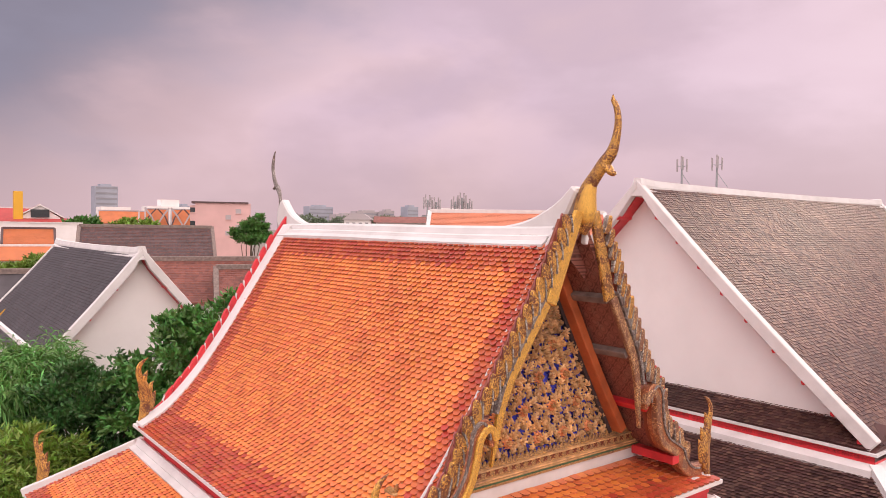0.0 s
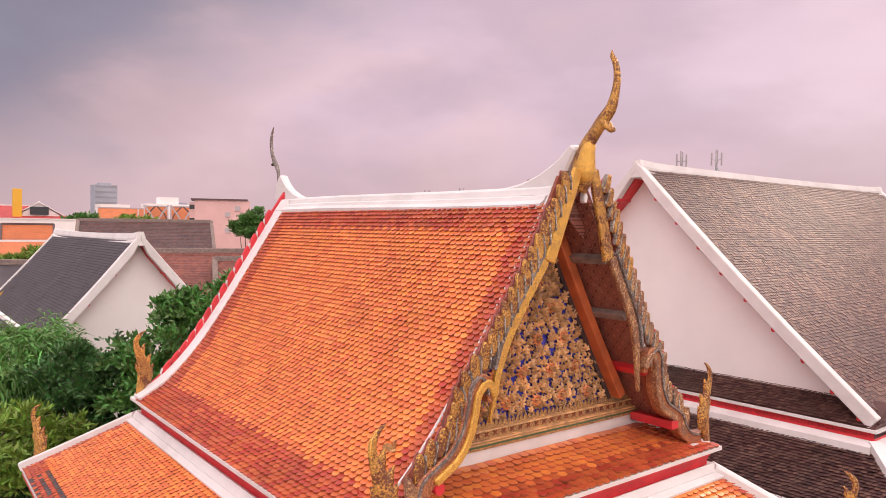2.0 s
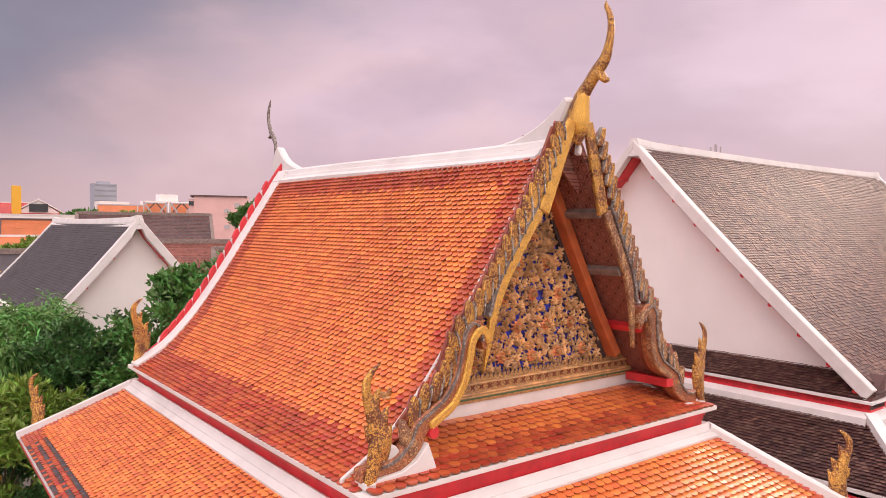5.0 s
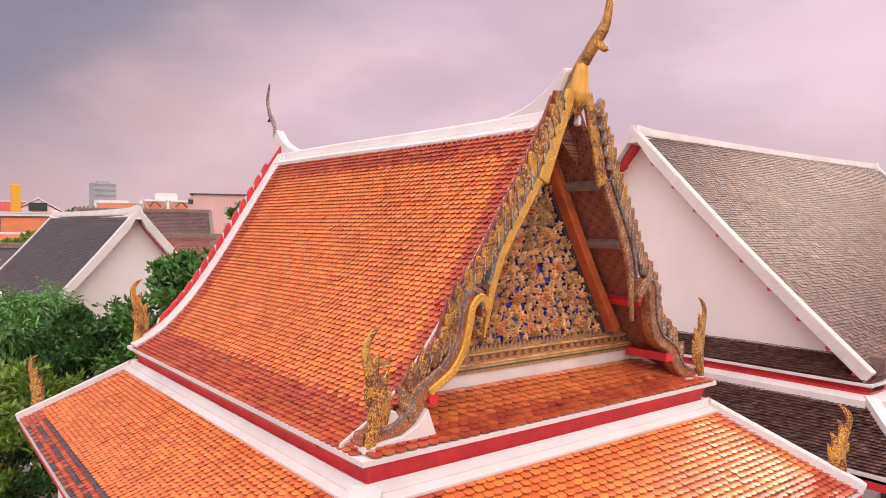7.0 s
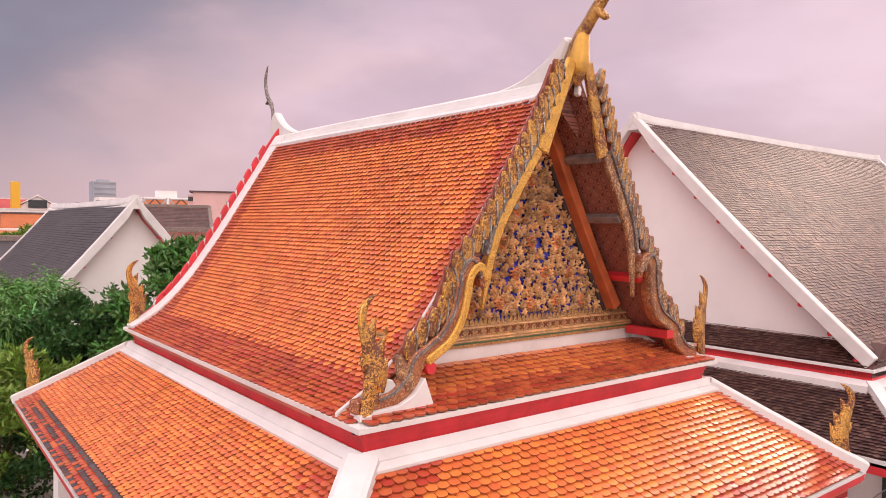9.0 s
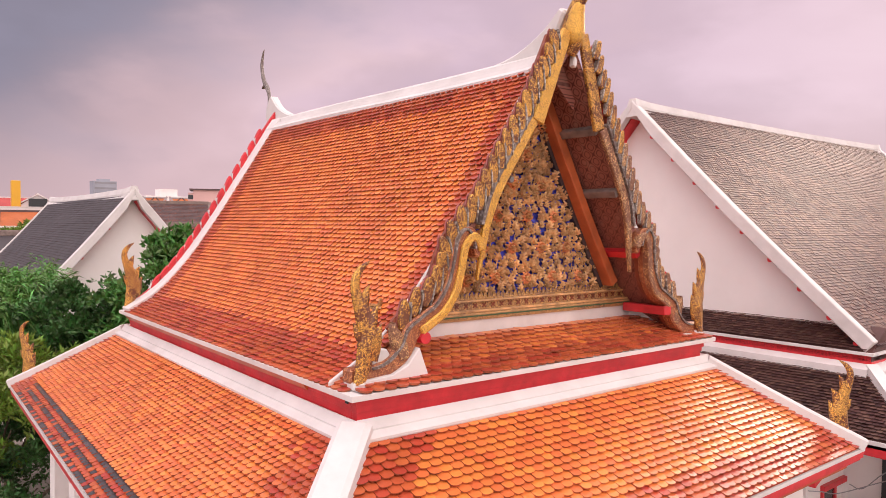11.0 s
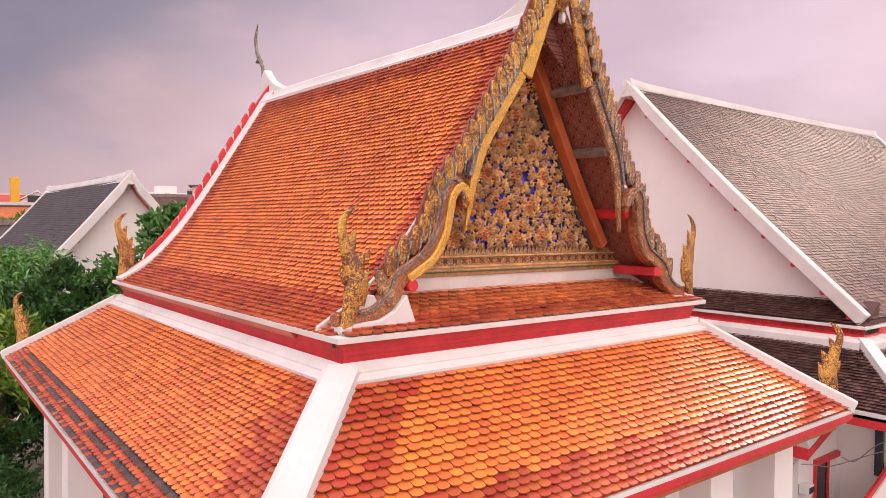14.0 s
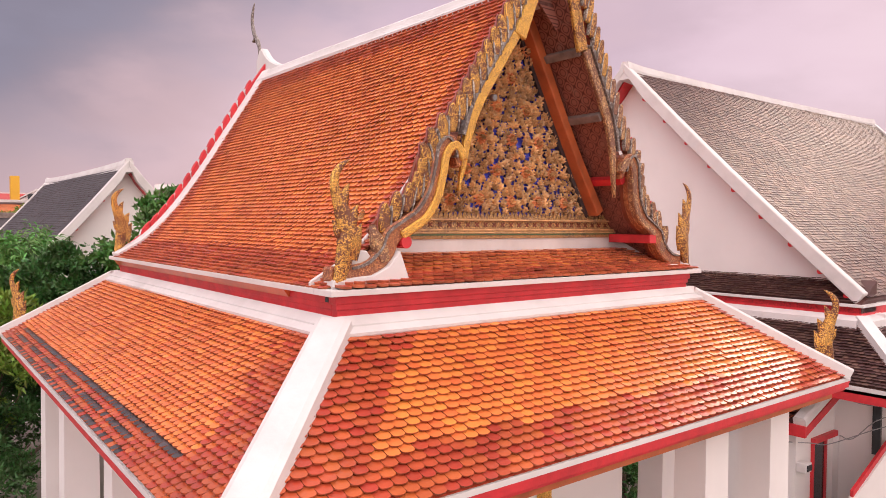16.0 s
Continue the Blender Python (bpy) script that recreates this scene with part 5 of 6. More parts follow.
def skirt_ring(th, xc, y0, y1, half, z_hi, z_lo, z_low_top, d_low, z_low, tile, w, l, inner):
    """The narrow skirt in front of a gable, the red fascia and the wide lower roof round it, in the hall's own axes (along y)."""
    x0, x1 = xc - half, xc + half
    deck = part("skirt_roof", prism([(y0, z_lo - 0.02), (y0 + inner, z_hi - 0.02), (y0 + inner, z_lo - 0.2), (y0, z_lo - 0.2)], "x", x0, x1), tile, th, "narrow tiled skirt roof under the gable")
    fr = flat_slope((x0 + inner, y0 + inner, z_hi), (x1 - inner, y0 + inner, z_hi), (x0, y0, z_lo), (x1, y0, z_lo), w, l, lambda *a: 0)
    lay_tiles("roof_tile_field", deck, fr, [tile], w, l, rim=RIM_B, fill=0.92, sway=0.06, slip=0.05)
    part("flashing", box(x0 + inner * 1.2, x1 - inner * 1.2, y0 + inner - 0.08, y0 + inner + 0.06, z_hi - 0.04, z_hi + 0.10, 0.02), WHITE, th, "white plaster flashing")
    for a, b, c, e in ((x0, y0, x1, y0 + 0.12), (x0, y0 + 0.12, x0 + 0.12, y1 - 0.12), (x1 - 0.12, y0 + 0.12, x1, y1 - 0.12), (x0, y1 - 0.12, x1, y1)):
        part("fascia_board", box(a, c, b, e, z_low_top + 0.06, z_lo - 0.08, 0.01), RED, th, "red painted fascia")
        part("eave_slab", box(a - 0.06, c + 0.06, b - 0.06, e + 0.06, z_lo - 0.08, z_lo - 0.015, 0.01), WHITE, th, "white eave edge")
    corners = [(x0, y0), (x1, y0), (x1, y1), (x0, y1)]
    outs = [(-1, -1), (1, -1), (1, 1), (-1, 1)]
    for i in range(4):
        j = (i + 1) % 4
        a, b = corners[i], corners[j]
        c = (a[0] + outs[i][0] * d_low, a[1] + outs[i][1] * d_low)
        e = (b[0] + outs[j][0] * d_low, b[1] + outs[j][1] * d_low)
        bm = bmesh.new()
        q = [(*a, z_low_top - 0.02), (*b, z_low_top - 0.02), (*e, z_low - 0.02), (*c, z_low - 0.02)]
        t = [bm.verts.new(p) for p in q]
        u = [bm.verts.new((p[0], p[1], p[2] - 0.14)) for p in q]
        bm.faces.new(t)
        bm.faces.new(u[::-1])
        for k in range(4):
            bm.faces.new((t[k], t[(k + 1) % 4], u[(k + 1) % 4], u[k]))
        deck = part("lower_roof_slope", bm, tile, th, "lower roof slope of dark brown tiles")
        fr = flat_slope((*a, z_low_top), (*b, z_low_top), (*c, z_low), (*e, z_low), w, l, lambda *z: 0, start=0.1)
        lay_tiles("roof_tile_field", deck, fr, [tile], w, l, rim=RIM_B, fill=0.92, sway=0.06, slip=0.05)
        n = Vector((c[0] + e[0] - a[0] - b[0], c[1] + e[1] - a[1] - b[1], 0)).normalized()
        A, B = Vector((*a, z_low_top + 0.02)), Vector((*b, z_low_top + 0.02))
        mid = [A + n * 0.10, B + n * 0.10]
        part("flashing", sweep(mid, [(-0.14, -0.12), (-0.14, 0.10), (0.14, 0.0), (0.16, -0.16)] if (B - A).normalized().cross(Vector((0, 0, 1))).dot(n) > 0 else [(0.14, -0.12), (0.14, 0.10), (-0.14, 0.0), (-0.16, -0.16)]), WHITE, th, "white plaster band at the head of the lower roof")
        C, E = Vector((*c, 0)), Vector((*e, 0))
        for o, z0, z1, mat, nm in ((0.0, z_low - 0.09, z_low - 0.015, WHITE, "eave_slab"), (-0.05, z_low - 0.32, z_low - 0.09, RED, "fascia_board")):
            al = (E - C).normalized()
            part(nm, sweep([Vector((C.x, C.y, z0)) + n * o, Vector((E.x, E.y, z0)) + n * o], [(-0.05, 0), (-0.05, z1 - z0), (0.05, z1 - z0), (0.05, 0)]), mat, th)
        part("hip", sweep([(*a, z_low_top + 0.06), (*c, z_low + 0.05)], [(-0.14, -0.1), (-0.12, 0.07), (0.12, 0.07), (0.14, -0.1)]), WHITE, th, "white plaster hip")


# the large brown-roofed hall: its ridge runs along x, so in its own axes x and y are swapped
brown = plain_hall("brown_roofed_hall", "large white temple hall with a glossy brown tiled gable roof", "x", 6.56, 12.80, 16.6, 6.28, 5.36, 11.22, BROWN_T, 0.112, 0.090, overhang=0.6, rise=0.04, rough=0.6, peak=0.05)
skirt_ring(brown, 6.56, 12.76, 29.4, 6.24, 5.72, 5.24, 4.88, 1.6, 3.84, BROWN_T, 0.118, 0.085, 0.75)


def brown_hall_walls():
    x0, x1 = 6.56 - 6.9, 6.56 + 6.9
    wall = part("wall", box(x0, x1, 13.45, 13.7, 0, 5.0), WALLW, brown, "white side wall of the hall")
    part("wall", box(x0, x0 + 0.25, 13.7, 28.8, 0, 5.0), WALLW, brown, "white wall of the hall")
    part("wall", box(x1 - 0.25, x1, 13.7, 28.8, 0, 5.0), WALLW, brown, "white wall of the hall")
    part("wall", box(x0 + 0.25, x1 - 0.25, 28.6, 28.8, 0, 5.0), WALLW, brown, "white wall of the hall")
    part("ceiling_board", box(x0 - 0.8, x1 + 0.8, 11.3, 30.8, 3.56, 3.62), WALLW, brown, "white painted eave soffit")
    w = part("window", box(0.12, 0.28, 13.37, 13.45, 1.95, 3.05), GLASS_D, brown, "narrow dark window")
    for c in (4.5, 8.5):
        w = part("window", box(c - 0.35, c + 0.35, 13.37, 13.45, 0.6, 2.3), GLASS_D, brown, "tall dark window")
        part("window_frame", box(c - 0.45, c - 0.35, 13.34, 13.45, 0.6, 2.3), RED, w, "red window frame")
        part("window_frame", box(c + 0.35, c + 0.45, 13.34, 13.45, 0.6, 2.3), RED, w, "red window frame")


brown_hall_walls()


def canopy():
    """A lean-to porch against the brown-roofed hall, with its own side wall."""
    th = thing("side_porch", (12.5, 2.5, 0), "white lean-to porch with a brown tiled roof and red trim", "porch")
    inv = Matrix.Translation((-12.5, -2.5, 0))

    def pp(nm, bm, mat, lab="", par=None):
        ob = part(nm, bm, mat, par or th, lab)
        if par is None:
            ob.matrix_parent_inverse = inv
        return ob
    deck = pp("porch_roof", prism([(11.5, 2.80), (13.44, 3.52), (13.44, 3.38), (11.5, 2.68)], "y", 1.0, 4.6), BROWN_T, "lean-to roof of brown tiles")
    fr = flat_slope((13.44, 4.6, 3.54), (13.44, 1.05, 3.54), (11.5, 4.6, 2.82), (11.5, 1.05, 2.82), 0.16, 0.115, lambda *z: 0)
    lay_tiles("roof_tile_field", deck, fr, [BROWN_T], 0.16, 0.115)
    pp("verge", sweep([(11.42, 0.93, 2.84), (13.44, 0.93, 3.60)], [(-0.13, -0.10), (-0.13, 0.06), (-0.09, 0.10), (0.09, 0.10), (0.13, 0.06), (0.13, -0.10)]), WHITE, "white plaster verge")
    pp("fascia_board", box(11.40, 11.48, 0.80, 4.6, 2.52, 2.76, 0.01), RED, "red painted fascia")
    pp("fascia_board", prism([(11.48, 2.52), (11.48, 2.70), (13.44, 3.42), (13.44, 3.24)], "y", 0.82, 0.88), RED, "red painted verge board")
    wall = pp("wall", prism([(11.62, 0.0), (13.44, 0.0), (13.44, 3.36), (11.62, 2.66)], "y", 1.08, 1.28), WALLW, "white side wall of the porch")
    pp("wall", box(11.62, 11.82, 1.28, 4.5, 0, 2.66), WALLW, "white front wall of the porch")
    w = pp("window", box(12.36, 12.88, 1.05, 1.078, 0.3, 2.18), GLASS_D, "tall grey-green window")
    for p0, p1 in ((12.30, 12.36), (12.88, 12.96)):
        pp("window_frame", box(p0, p1, 1.02, 1.078, 0.3, 2.18), RED, "red window frame", w).matrix_parent_inverse = Matrix.Identity(4)
    pp("lintel", box(12.28, 13.40, 0.98, 1.078, 2.18, 2.30, 0.01), RED, "red lintel", w).matrix_parent_inverse = Matrix.Identity(4)
    pp("pilaster", box(13.14, 13.44, 0.98, 1.078, 0, 2.17), WALLW, "white pilaster")
    pp("stair_rail", prism([(11.45, 1.58), (13.3, 2.32), (13.3, 2.44), (11.45, 1.70)], "y", -0.13, -0.07), RED, "red sloping stair rail")
    pp("stair_wall", prism([(11.45, 0.0), (13.44, 0.0), (13.44, 2.36), (11.45, 1.56)], "y", -0.16, -0.04), WALLW, "white stair side wall")
    ac = thing("air_conditioner", (11.75, 0.86, 1.72), "white outdoor air-conditioner unit on the porch wall", "air conditioner")
    part("casing", box(-0.13, 0.13, 0.0, 0.21, 0, 0.2, 0.02), WHITE, ac)
    part("grille", box(-0.10, 0.10, -0.02, -0.001, 0.04, 0.16), GLASS_D, ac, "dark fan grille")
    for pts in ([(11.9, 0.47, 3.45), (11.95, 0.0, 3.33), (12.0, -0.46, 3.35), (12.0, -1.6, 3.5)], [(11.4, 1.35, 2.33), (11.9, 0.9, 2.31), (12.0, 0.56, 2.36), (12.0, -0.46, 2.95), (12.0, -1.6, 3.45)], [(12.3, 0.50, 2.50), (12.2, 0.2, 2.52), (12.1, -0.4, 3.10), (12.0, -1.6, 3.5)]):
        c = tagged(part("cable", tube(smooth_line([(*p, 0.011) for p in pts], 5), 6), STEEL, None), "thin grey sagging service cable", "cable", "cables")


canopy()

# the slate-roofed hall behind the garden
slate = plain_hall("slate_roofed_hall", "white temple hall with a weathered dark grey tiled roof", "y", 3.68, 21.2, 15.6, 3.5, 4.98, 8.98, SLATE_T, 0.19, 0.12, overhang=0.5, rise=0.04, peak=0.06, rough=0.25)


def slate_walls():
    for x0, x1, y0, y1 in ((0.4, 0.65, 21.7, 38.0), (6.5, 6.75, 21.7, 38.0), (0.65, 6.5, 21.72, 21.95)):
        part("wall", box(x0, x1, y0, y1, 0, 5.4), WALLW, slate, "white wall of the hall")


slate_walls()


# ---------------------------------------------------------------- roofs and houses further off
def gable_block(name, label, cx, cy, ang, width, depth, z_eave, z_ridge, roof_mat, wall_mat, trim_mat, category="house", roof_over=0.5, tiles=0.0):
    """A house: ridge along its width."""
    th = thing(name, (cx, cy, 0), label, category)
    th.rotation_euler = (0, 0, radians(ang))
    w, d = width / 2, depth / 2
    part("wall", box(-w + 0.4, w - 0.4, -d + 0.5, d - 0.5, 0, z_eave), wall_mat, th)
    part("gable_wall", prism([(-d + 0.5, z_eave - 0.1), (d - 0.5, z_eave - 0.1), (0, z_ridge - 0.25)], "x", -w + 0.4, w - 0.4), wall_mat, th)
    for s in (-1, 1):
        part("roof_slope", prism([(0, z_ridge), (s * (d + roof_over), z_eave - 0.1), (s * (d + roof_over), z_eave - 0.28), (0, z_ridge - 0.2)], "x", -w, w), roof_mat, th, "tiled roof slope")
        if tiles and s < 0:
            y1, z1 = -(d + roof_over), z_eave - 0.09
            fr = flat_slope((-w + 0.2, 0, z_ridge + 0.01), (w - 0.2, 0, z_ridge + 0.01), (-w + 0.2, y1, z1), (w - 0.2, y1, z1), tiles, tiles * 0.7, lambda *q: 0)
            deck = [c for c in th.children if c.name.startswith("roof_slope")][-1]
            lay_tiles("roof_tile_field", deck, fr, [roof_mat], tiles, tiles * 0.7, lift=0.03, thick=0.02)
        for e in (-1, 1):
            part("rake_band", prism([(0, z_ridge + 0.14), (s * (d + roof_over), z_eave + 0.04), (s * (d + roof_over), z_eave - 0.3), (0, z_ridge - 0.25)], "x", e * w - 0.16, e * w + 0.16), trim_mat, th)
    part("ridge", box(-w, w, -0.18, 0.18, z_ridge - 0.1, z_ridge + 0.22, 0.03), trim_mat, th)
    return th


PINK = material("pink_render", (0.66, 0.42, 0.40), 0.8, var=0.06, scale=0.3, stain=(0.5, 0.3, 0.28), stain_amount=0.4)
ORANGE_F = material("distant_orange_tile", (0.50, 0.15, 0.05), 0.6, var=0.12, scale=0.7, bump=0)
SALMON_F = material("pale_orange_tile", (0.62, 0.22, 0.12), 0.5, var=0.12, scale=0.8, bump=0)
RED_F = material("distant_red_roof", (0.42, 0.055, 0.05), 0.6, var=0.12, scale=0.5, bump=0)
YELLOW = material("yellow_cladding", (0.72, 0.40, 0.03), 0.5, var=0.05, scale=0.4)
# paled greys: aerial haze is put into the base colour
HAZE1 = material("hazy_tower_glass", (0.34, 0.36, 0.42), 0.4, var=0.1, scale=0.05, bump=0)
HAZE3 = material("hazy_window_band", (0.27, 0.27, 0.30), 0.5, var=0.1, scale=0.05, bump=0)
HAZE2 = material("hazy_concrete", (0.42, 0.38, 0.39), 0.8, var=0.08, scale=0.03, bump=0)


def distance():
    gable_block("umber_roofed_hall", "long hall with a faded umber tiled roof", 16.6, 66.2, -15.5, 11.9, 6.5, 6.9, 9.75, UMBER_T, WALLW, GREYW, "hall", 0.3, 0.3)
    gable_block("rust_roofed_house", "low house with a rust-brown tiled roof", 14.6, 41.2, -19, 12.5, 6.0, 5.2, 7.65, RUST_T, WALLW, GREYW, tiles=0.24)
    gable_block("rust_roofed_house", "low house with a rust-brown tiled roof and grey ridge", 17.2, 37.2, -19, 9.0, 4.4, 5.0, 7.25, RUST_T, WALLW, GREYW, tiles=0.24)
    gable_block("grey_roofed_shed", "low shed with a dark grey tiled roof", 0.2, 42.0, -8, 8.0, 5.0, 5.2, 7.1, SLATE_T, WALLW, GREYW)
    gable_block("small_orange_hall", "low hall with an orange tiled roof and dark trim", 13.3, 113.5, -8.5, 6.6, 5, 7.2, 9.25, ORANGE_F, WALLW, UMBER_T, tiles=0.3)
    gable_block("long_orange_hall", "long hall with an orange roof and white ridge", 8.0, 104.0, -8.5, 19.0, 6, 5.4, 7.0, ORANGE_F, WALLW, WHITE)
    gable_block("red_roofed_house", "small house with a dull red roof and pale ridge", 20.0, 84.0, -14, 6.0, 5, 6.6, 8.2, RUST_T, WALLW, WHITE)
    b = thing("white_wall_block", (15, 134, 0), "long white boundary building", "building")
    part("wall", box(-16, 9.0, -2, 2, 0, 10.1), WALLW, b)
    part("parapet", box(-16.2, 9.2, -2.2, 2.2, 10.1, 10.3), WHITE, b)
    gable_block("red_roofed_hall", "red-roofed hall with a white gable", 12.5, 227, -6, 36, 16, 10.2, 14.4, RED_F, WALLW, WHITE, "hall")
    g = gable_block("red_roofed_hall", "cross gable with a white fronted pediment", 31.0, 221.0, 84, 18, 10.6, 11.9, 15.2, RED_F, WALLW, WHITE, "hall")
    part("window", box(-9.2, -8.5, -2.2, 2.2, 11.8, 13.9), GLASS_D, g, "dark gable opening")
    part("window", box(-8.75, -8.4, -4.6, -1, 9.0, 10.6), GLASS_D, g, "dark window")
    part("window", box(-8.75, -8.4, 1, 4.6, 9.0, 10.6), GLASS_D, g, "dark window")
    part("porch_roof", prism([(-12.0, 10.6), (-8.0, 11.6), (-8.0, 11.3), (-12.0, 10.3)], "y", -7.5, 7.5), RED_F, g, "lower red porch roof")
    t = thing("yellow_tower", (25.0, 213.0, 0), "slim bright yellow rectangular tower", "tower")
    part("shaft", box(-1.05, 1.05, -1, 1, 0, 18.6, 0.1), YELLOW, t)
    p = thing("pink_apartment_block", (58.7, 156.0, 0), "pink rendered apartment block with a flat dark roof edge", "building")
    p.rotation_euler = (0, 0, radians(-21))
    part("wall", box(-5.9, 6.1, -4, 4, 0, 15.2), PINK, p)
    part("roof", box(-6.7, 5.6, -4.4, 4.4, 15.2, 15.5), UMBER_T, p)
    part("balcony_stack", box(-7.0, -5.9, -3.6, 2, 0, 14.6), PINK, p)
    for i, (x, z) in enumerate(((-6.4, 13.6), (-6.4, 10.6), (-6.4, 7.6), (1.2, 12.0), (3.4, 13.4), (1.2, 8.4), (3.4, 9.8))):
        y = -3.6 if x < -6 else -4.0
        w = part("window", box(x - 0.6, x + 0.6, y - 0.10, y, z - 0.5, z + 0.5), GLASS_D if x < -6 else HAZE2, p, "small window")
        part("sill", box(x - 0.75, x + 0.75, y - 0.2, y, z - 0.64, z - 0.51), PINK, w)
    for cx, cy, w in ((44.5, 190.0, 9.5), (48.5, 192.0, 6.0)):
        gable_block("orange_temple_roof", "steep orange temple roof with pale trim", cx, cy, -16, w, 7, 10.6, 13.6, ORANGE_F, WALLW, HAZE2, "temple")
    w = thing("white_flat_block", (46, 205, 0), "white flat-roofed block behind the temple roofs", "building")
    part("wall", box(-3, 4.5, -3, 3, 0, 14.9), WALLW, w)
    w = thing("white_flat_block", (62, 205, 0), "white terrace block behind the temple roofs", "building")
    part("wall", box(-7, 5, -3, 3, 0, 15.4), WALLW, w)
    part("roof_room", box(-3, 2, -2, 2, 15.4, 17.4), WALLW, w)
    for cx, cy in ((52.6, 185.5), (58.6, 183.5)):
        # ornate gables: a wide inverted frame of pale scrolls over orange tiles
        g = gable_block("orange_temple_gable", "steep orange temple roof edged with pale scrolls", cx, cy, -16, 5.6, 4.5, 9.9, 14.2, ORANGE_F, WALLW, HAZE2, "temple")
        for s in (-1, 1):
            part("scroll_rib", prism(ribbon_outline([(s * 2.9, 14.5, 0.4), (s * 1.4, 12.4, 0.45), (s * 0.1, 10.0, 0.3)]), "y", -3.1, -2.8), HAZE2, g)
            part("scroll_rib", prism(ribbon_outline([(s * 2.8, 10.0, 0.3), (s * 2.0, 12.2, 0.35), (s * 0.2, 14.2, 0.3)]), "y", -3.0, -2.7), UMBER_T, g)
    q = thing("white_mansion", (153, 250, 0), "white building with a pale hipped roof", "building")
    q.rotation_euler = (0, 0, radians(-36))
    part("wall", box(-5.4, 5.4, -5, 5, 0, 13.4), WALLW, q)
    part("roof", prism([(-6.4, 13.4), (6.4, 13.4), (2.5, 16.0), (-2.5, 16.0)], "y", -6, 6), HAZE2, q)
    for i in range(4):
        part("window", box(-4.6 + i * 2.6, -3.4 + i * 2.6, -5.15, -5, 10.2, 12.2), GLASS_D, q)
    q = thing("long_brown_roof_block", (178, 238, 0), "long low block with a brown roof", "building")
    q.rotation_euler = (0, 0, radians(-36))
    part("wall", box(-20, 14, -5, 5, 0, 12.4), WALLW, q)
    part("roof", prism([(-7, 12.4), (7, 12.4), (2, 15.0), (-2, 15.0)], "x", -21, 12), RUST_T, q)
    for i in range(9):
        part("window", box(-18 + i * 3.4, -15.9 + i * 3.4, -5.15, -5, 9.4, 11.6), GLASS_D, q)
    q = thing("white_flat_block", (190, 236, 0), "plain white flat-roofed concrete block", "building")
    q.rotation_euler = (0, 0, radians(-36))
    part("wall", box(-6, 4, -5, 5, 0, 19.0), WALLW, q)
    # far towers, their haze painted in as pale base colours
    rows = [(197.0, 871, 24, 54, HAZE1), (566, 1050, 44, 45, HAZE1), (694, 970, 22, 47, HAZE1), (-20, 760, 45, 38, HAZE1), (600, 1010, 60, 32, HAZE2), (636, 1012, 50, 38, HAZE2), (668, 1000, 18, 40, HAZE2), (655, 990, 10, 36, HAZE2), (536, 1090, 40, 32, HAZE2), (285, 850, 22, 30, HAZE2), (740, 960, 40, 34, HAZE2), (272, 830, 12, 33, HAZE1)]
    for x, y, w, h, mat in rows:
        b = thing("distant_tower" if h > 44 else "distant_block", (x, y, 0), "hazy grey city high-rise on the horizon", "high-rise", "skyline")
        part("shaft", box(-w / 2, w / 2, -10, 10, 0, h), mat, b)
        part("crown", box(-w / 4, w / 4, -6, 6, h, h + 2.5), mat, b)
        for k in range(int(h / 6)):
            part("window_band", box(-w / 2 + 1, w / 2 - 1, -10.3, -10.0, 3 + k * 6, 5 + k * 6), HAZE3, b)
    gable_block("salmon_roofed_hall", "hall with a pale orange tiled roof and white ridge", 38.0, 37.3, -42, 14.5, 6.5, 8.9, 11.35, SALMON_F, WALLW, WHITE, "temple", tiles=0.26)
    for x, y, z1 in ((50.4, 66.1, 14.2), (51.4, 65.6, 13.9), (53.2, 64.0, 14.0), (54.4, 63.0, 13.8), (53.8, 63.4, 14.5), (71.5, 43.7, 18.9), (73.6, 40.4, 19.0)):
        m = thing("antenna_mast", (x, y, 0), "grey steel telecom mast with panel antennas", "antenna", "antennas")
        part("pole", tube([(0, 0, 0, 0.15), (0, 0, z1 - 0.6, 0.12)], 8), STEEL, m)
        for k in range(4):
            a = k * 1.6 + 0.4
            part("panel_antenna", box(0.55 * math.cos(a) - 0.07, 0.55 * math.cos(a) + 0.07, 0.55 * math.sin(a) - 0.07, 0.55 * math.sin(a) + 0.07, z1 - 1.5 - 0.3 * (k % 2), z1 - 0.3 * (k % 2)), HAZE2, m)
            part("bracket", tube([(0, 0, z1 - 1.2, 0.04), (0.55 * math.cos(a), 0.55 * math.sin(a), z1 - 1.1, 0.04)], 6), STEEL, m)
        part("stay", tube([(0, 0, z1 - 2.0, 0.035), (0.9, -0.9, z1 - 3.8, 0.035)], 6), STEEL, m)


distance()


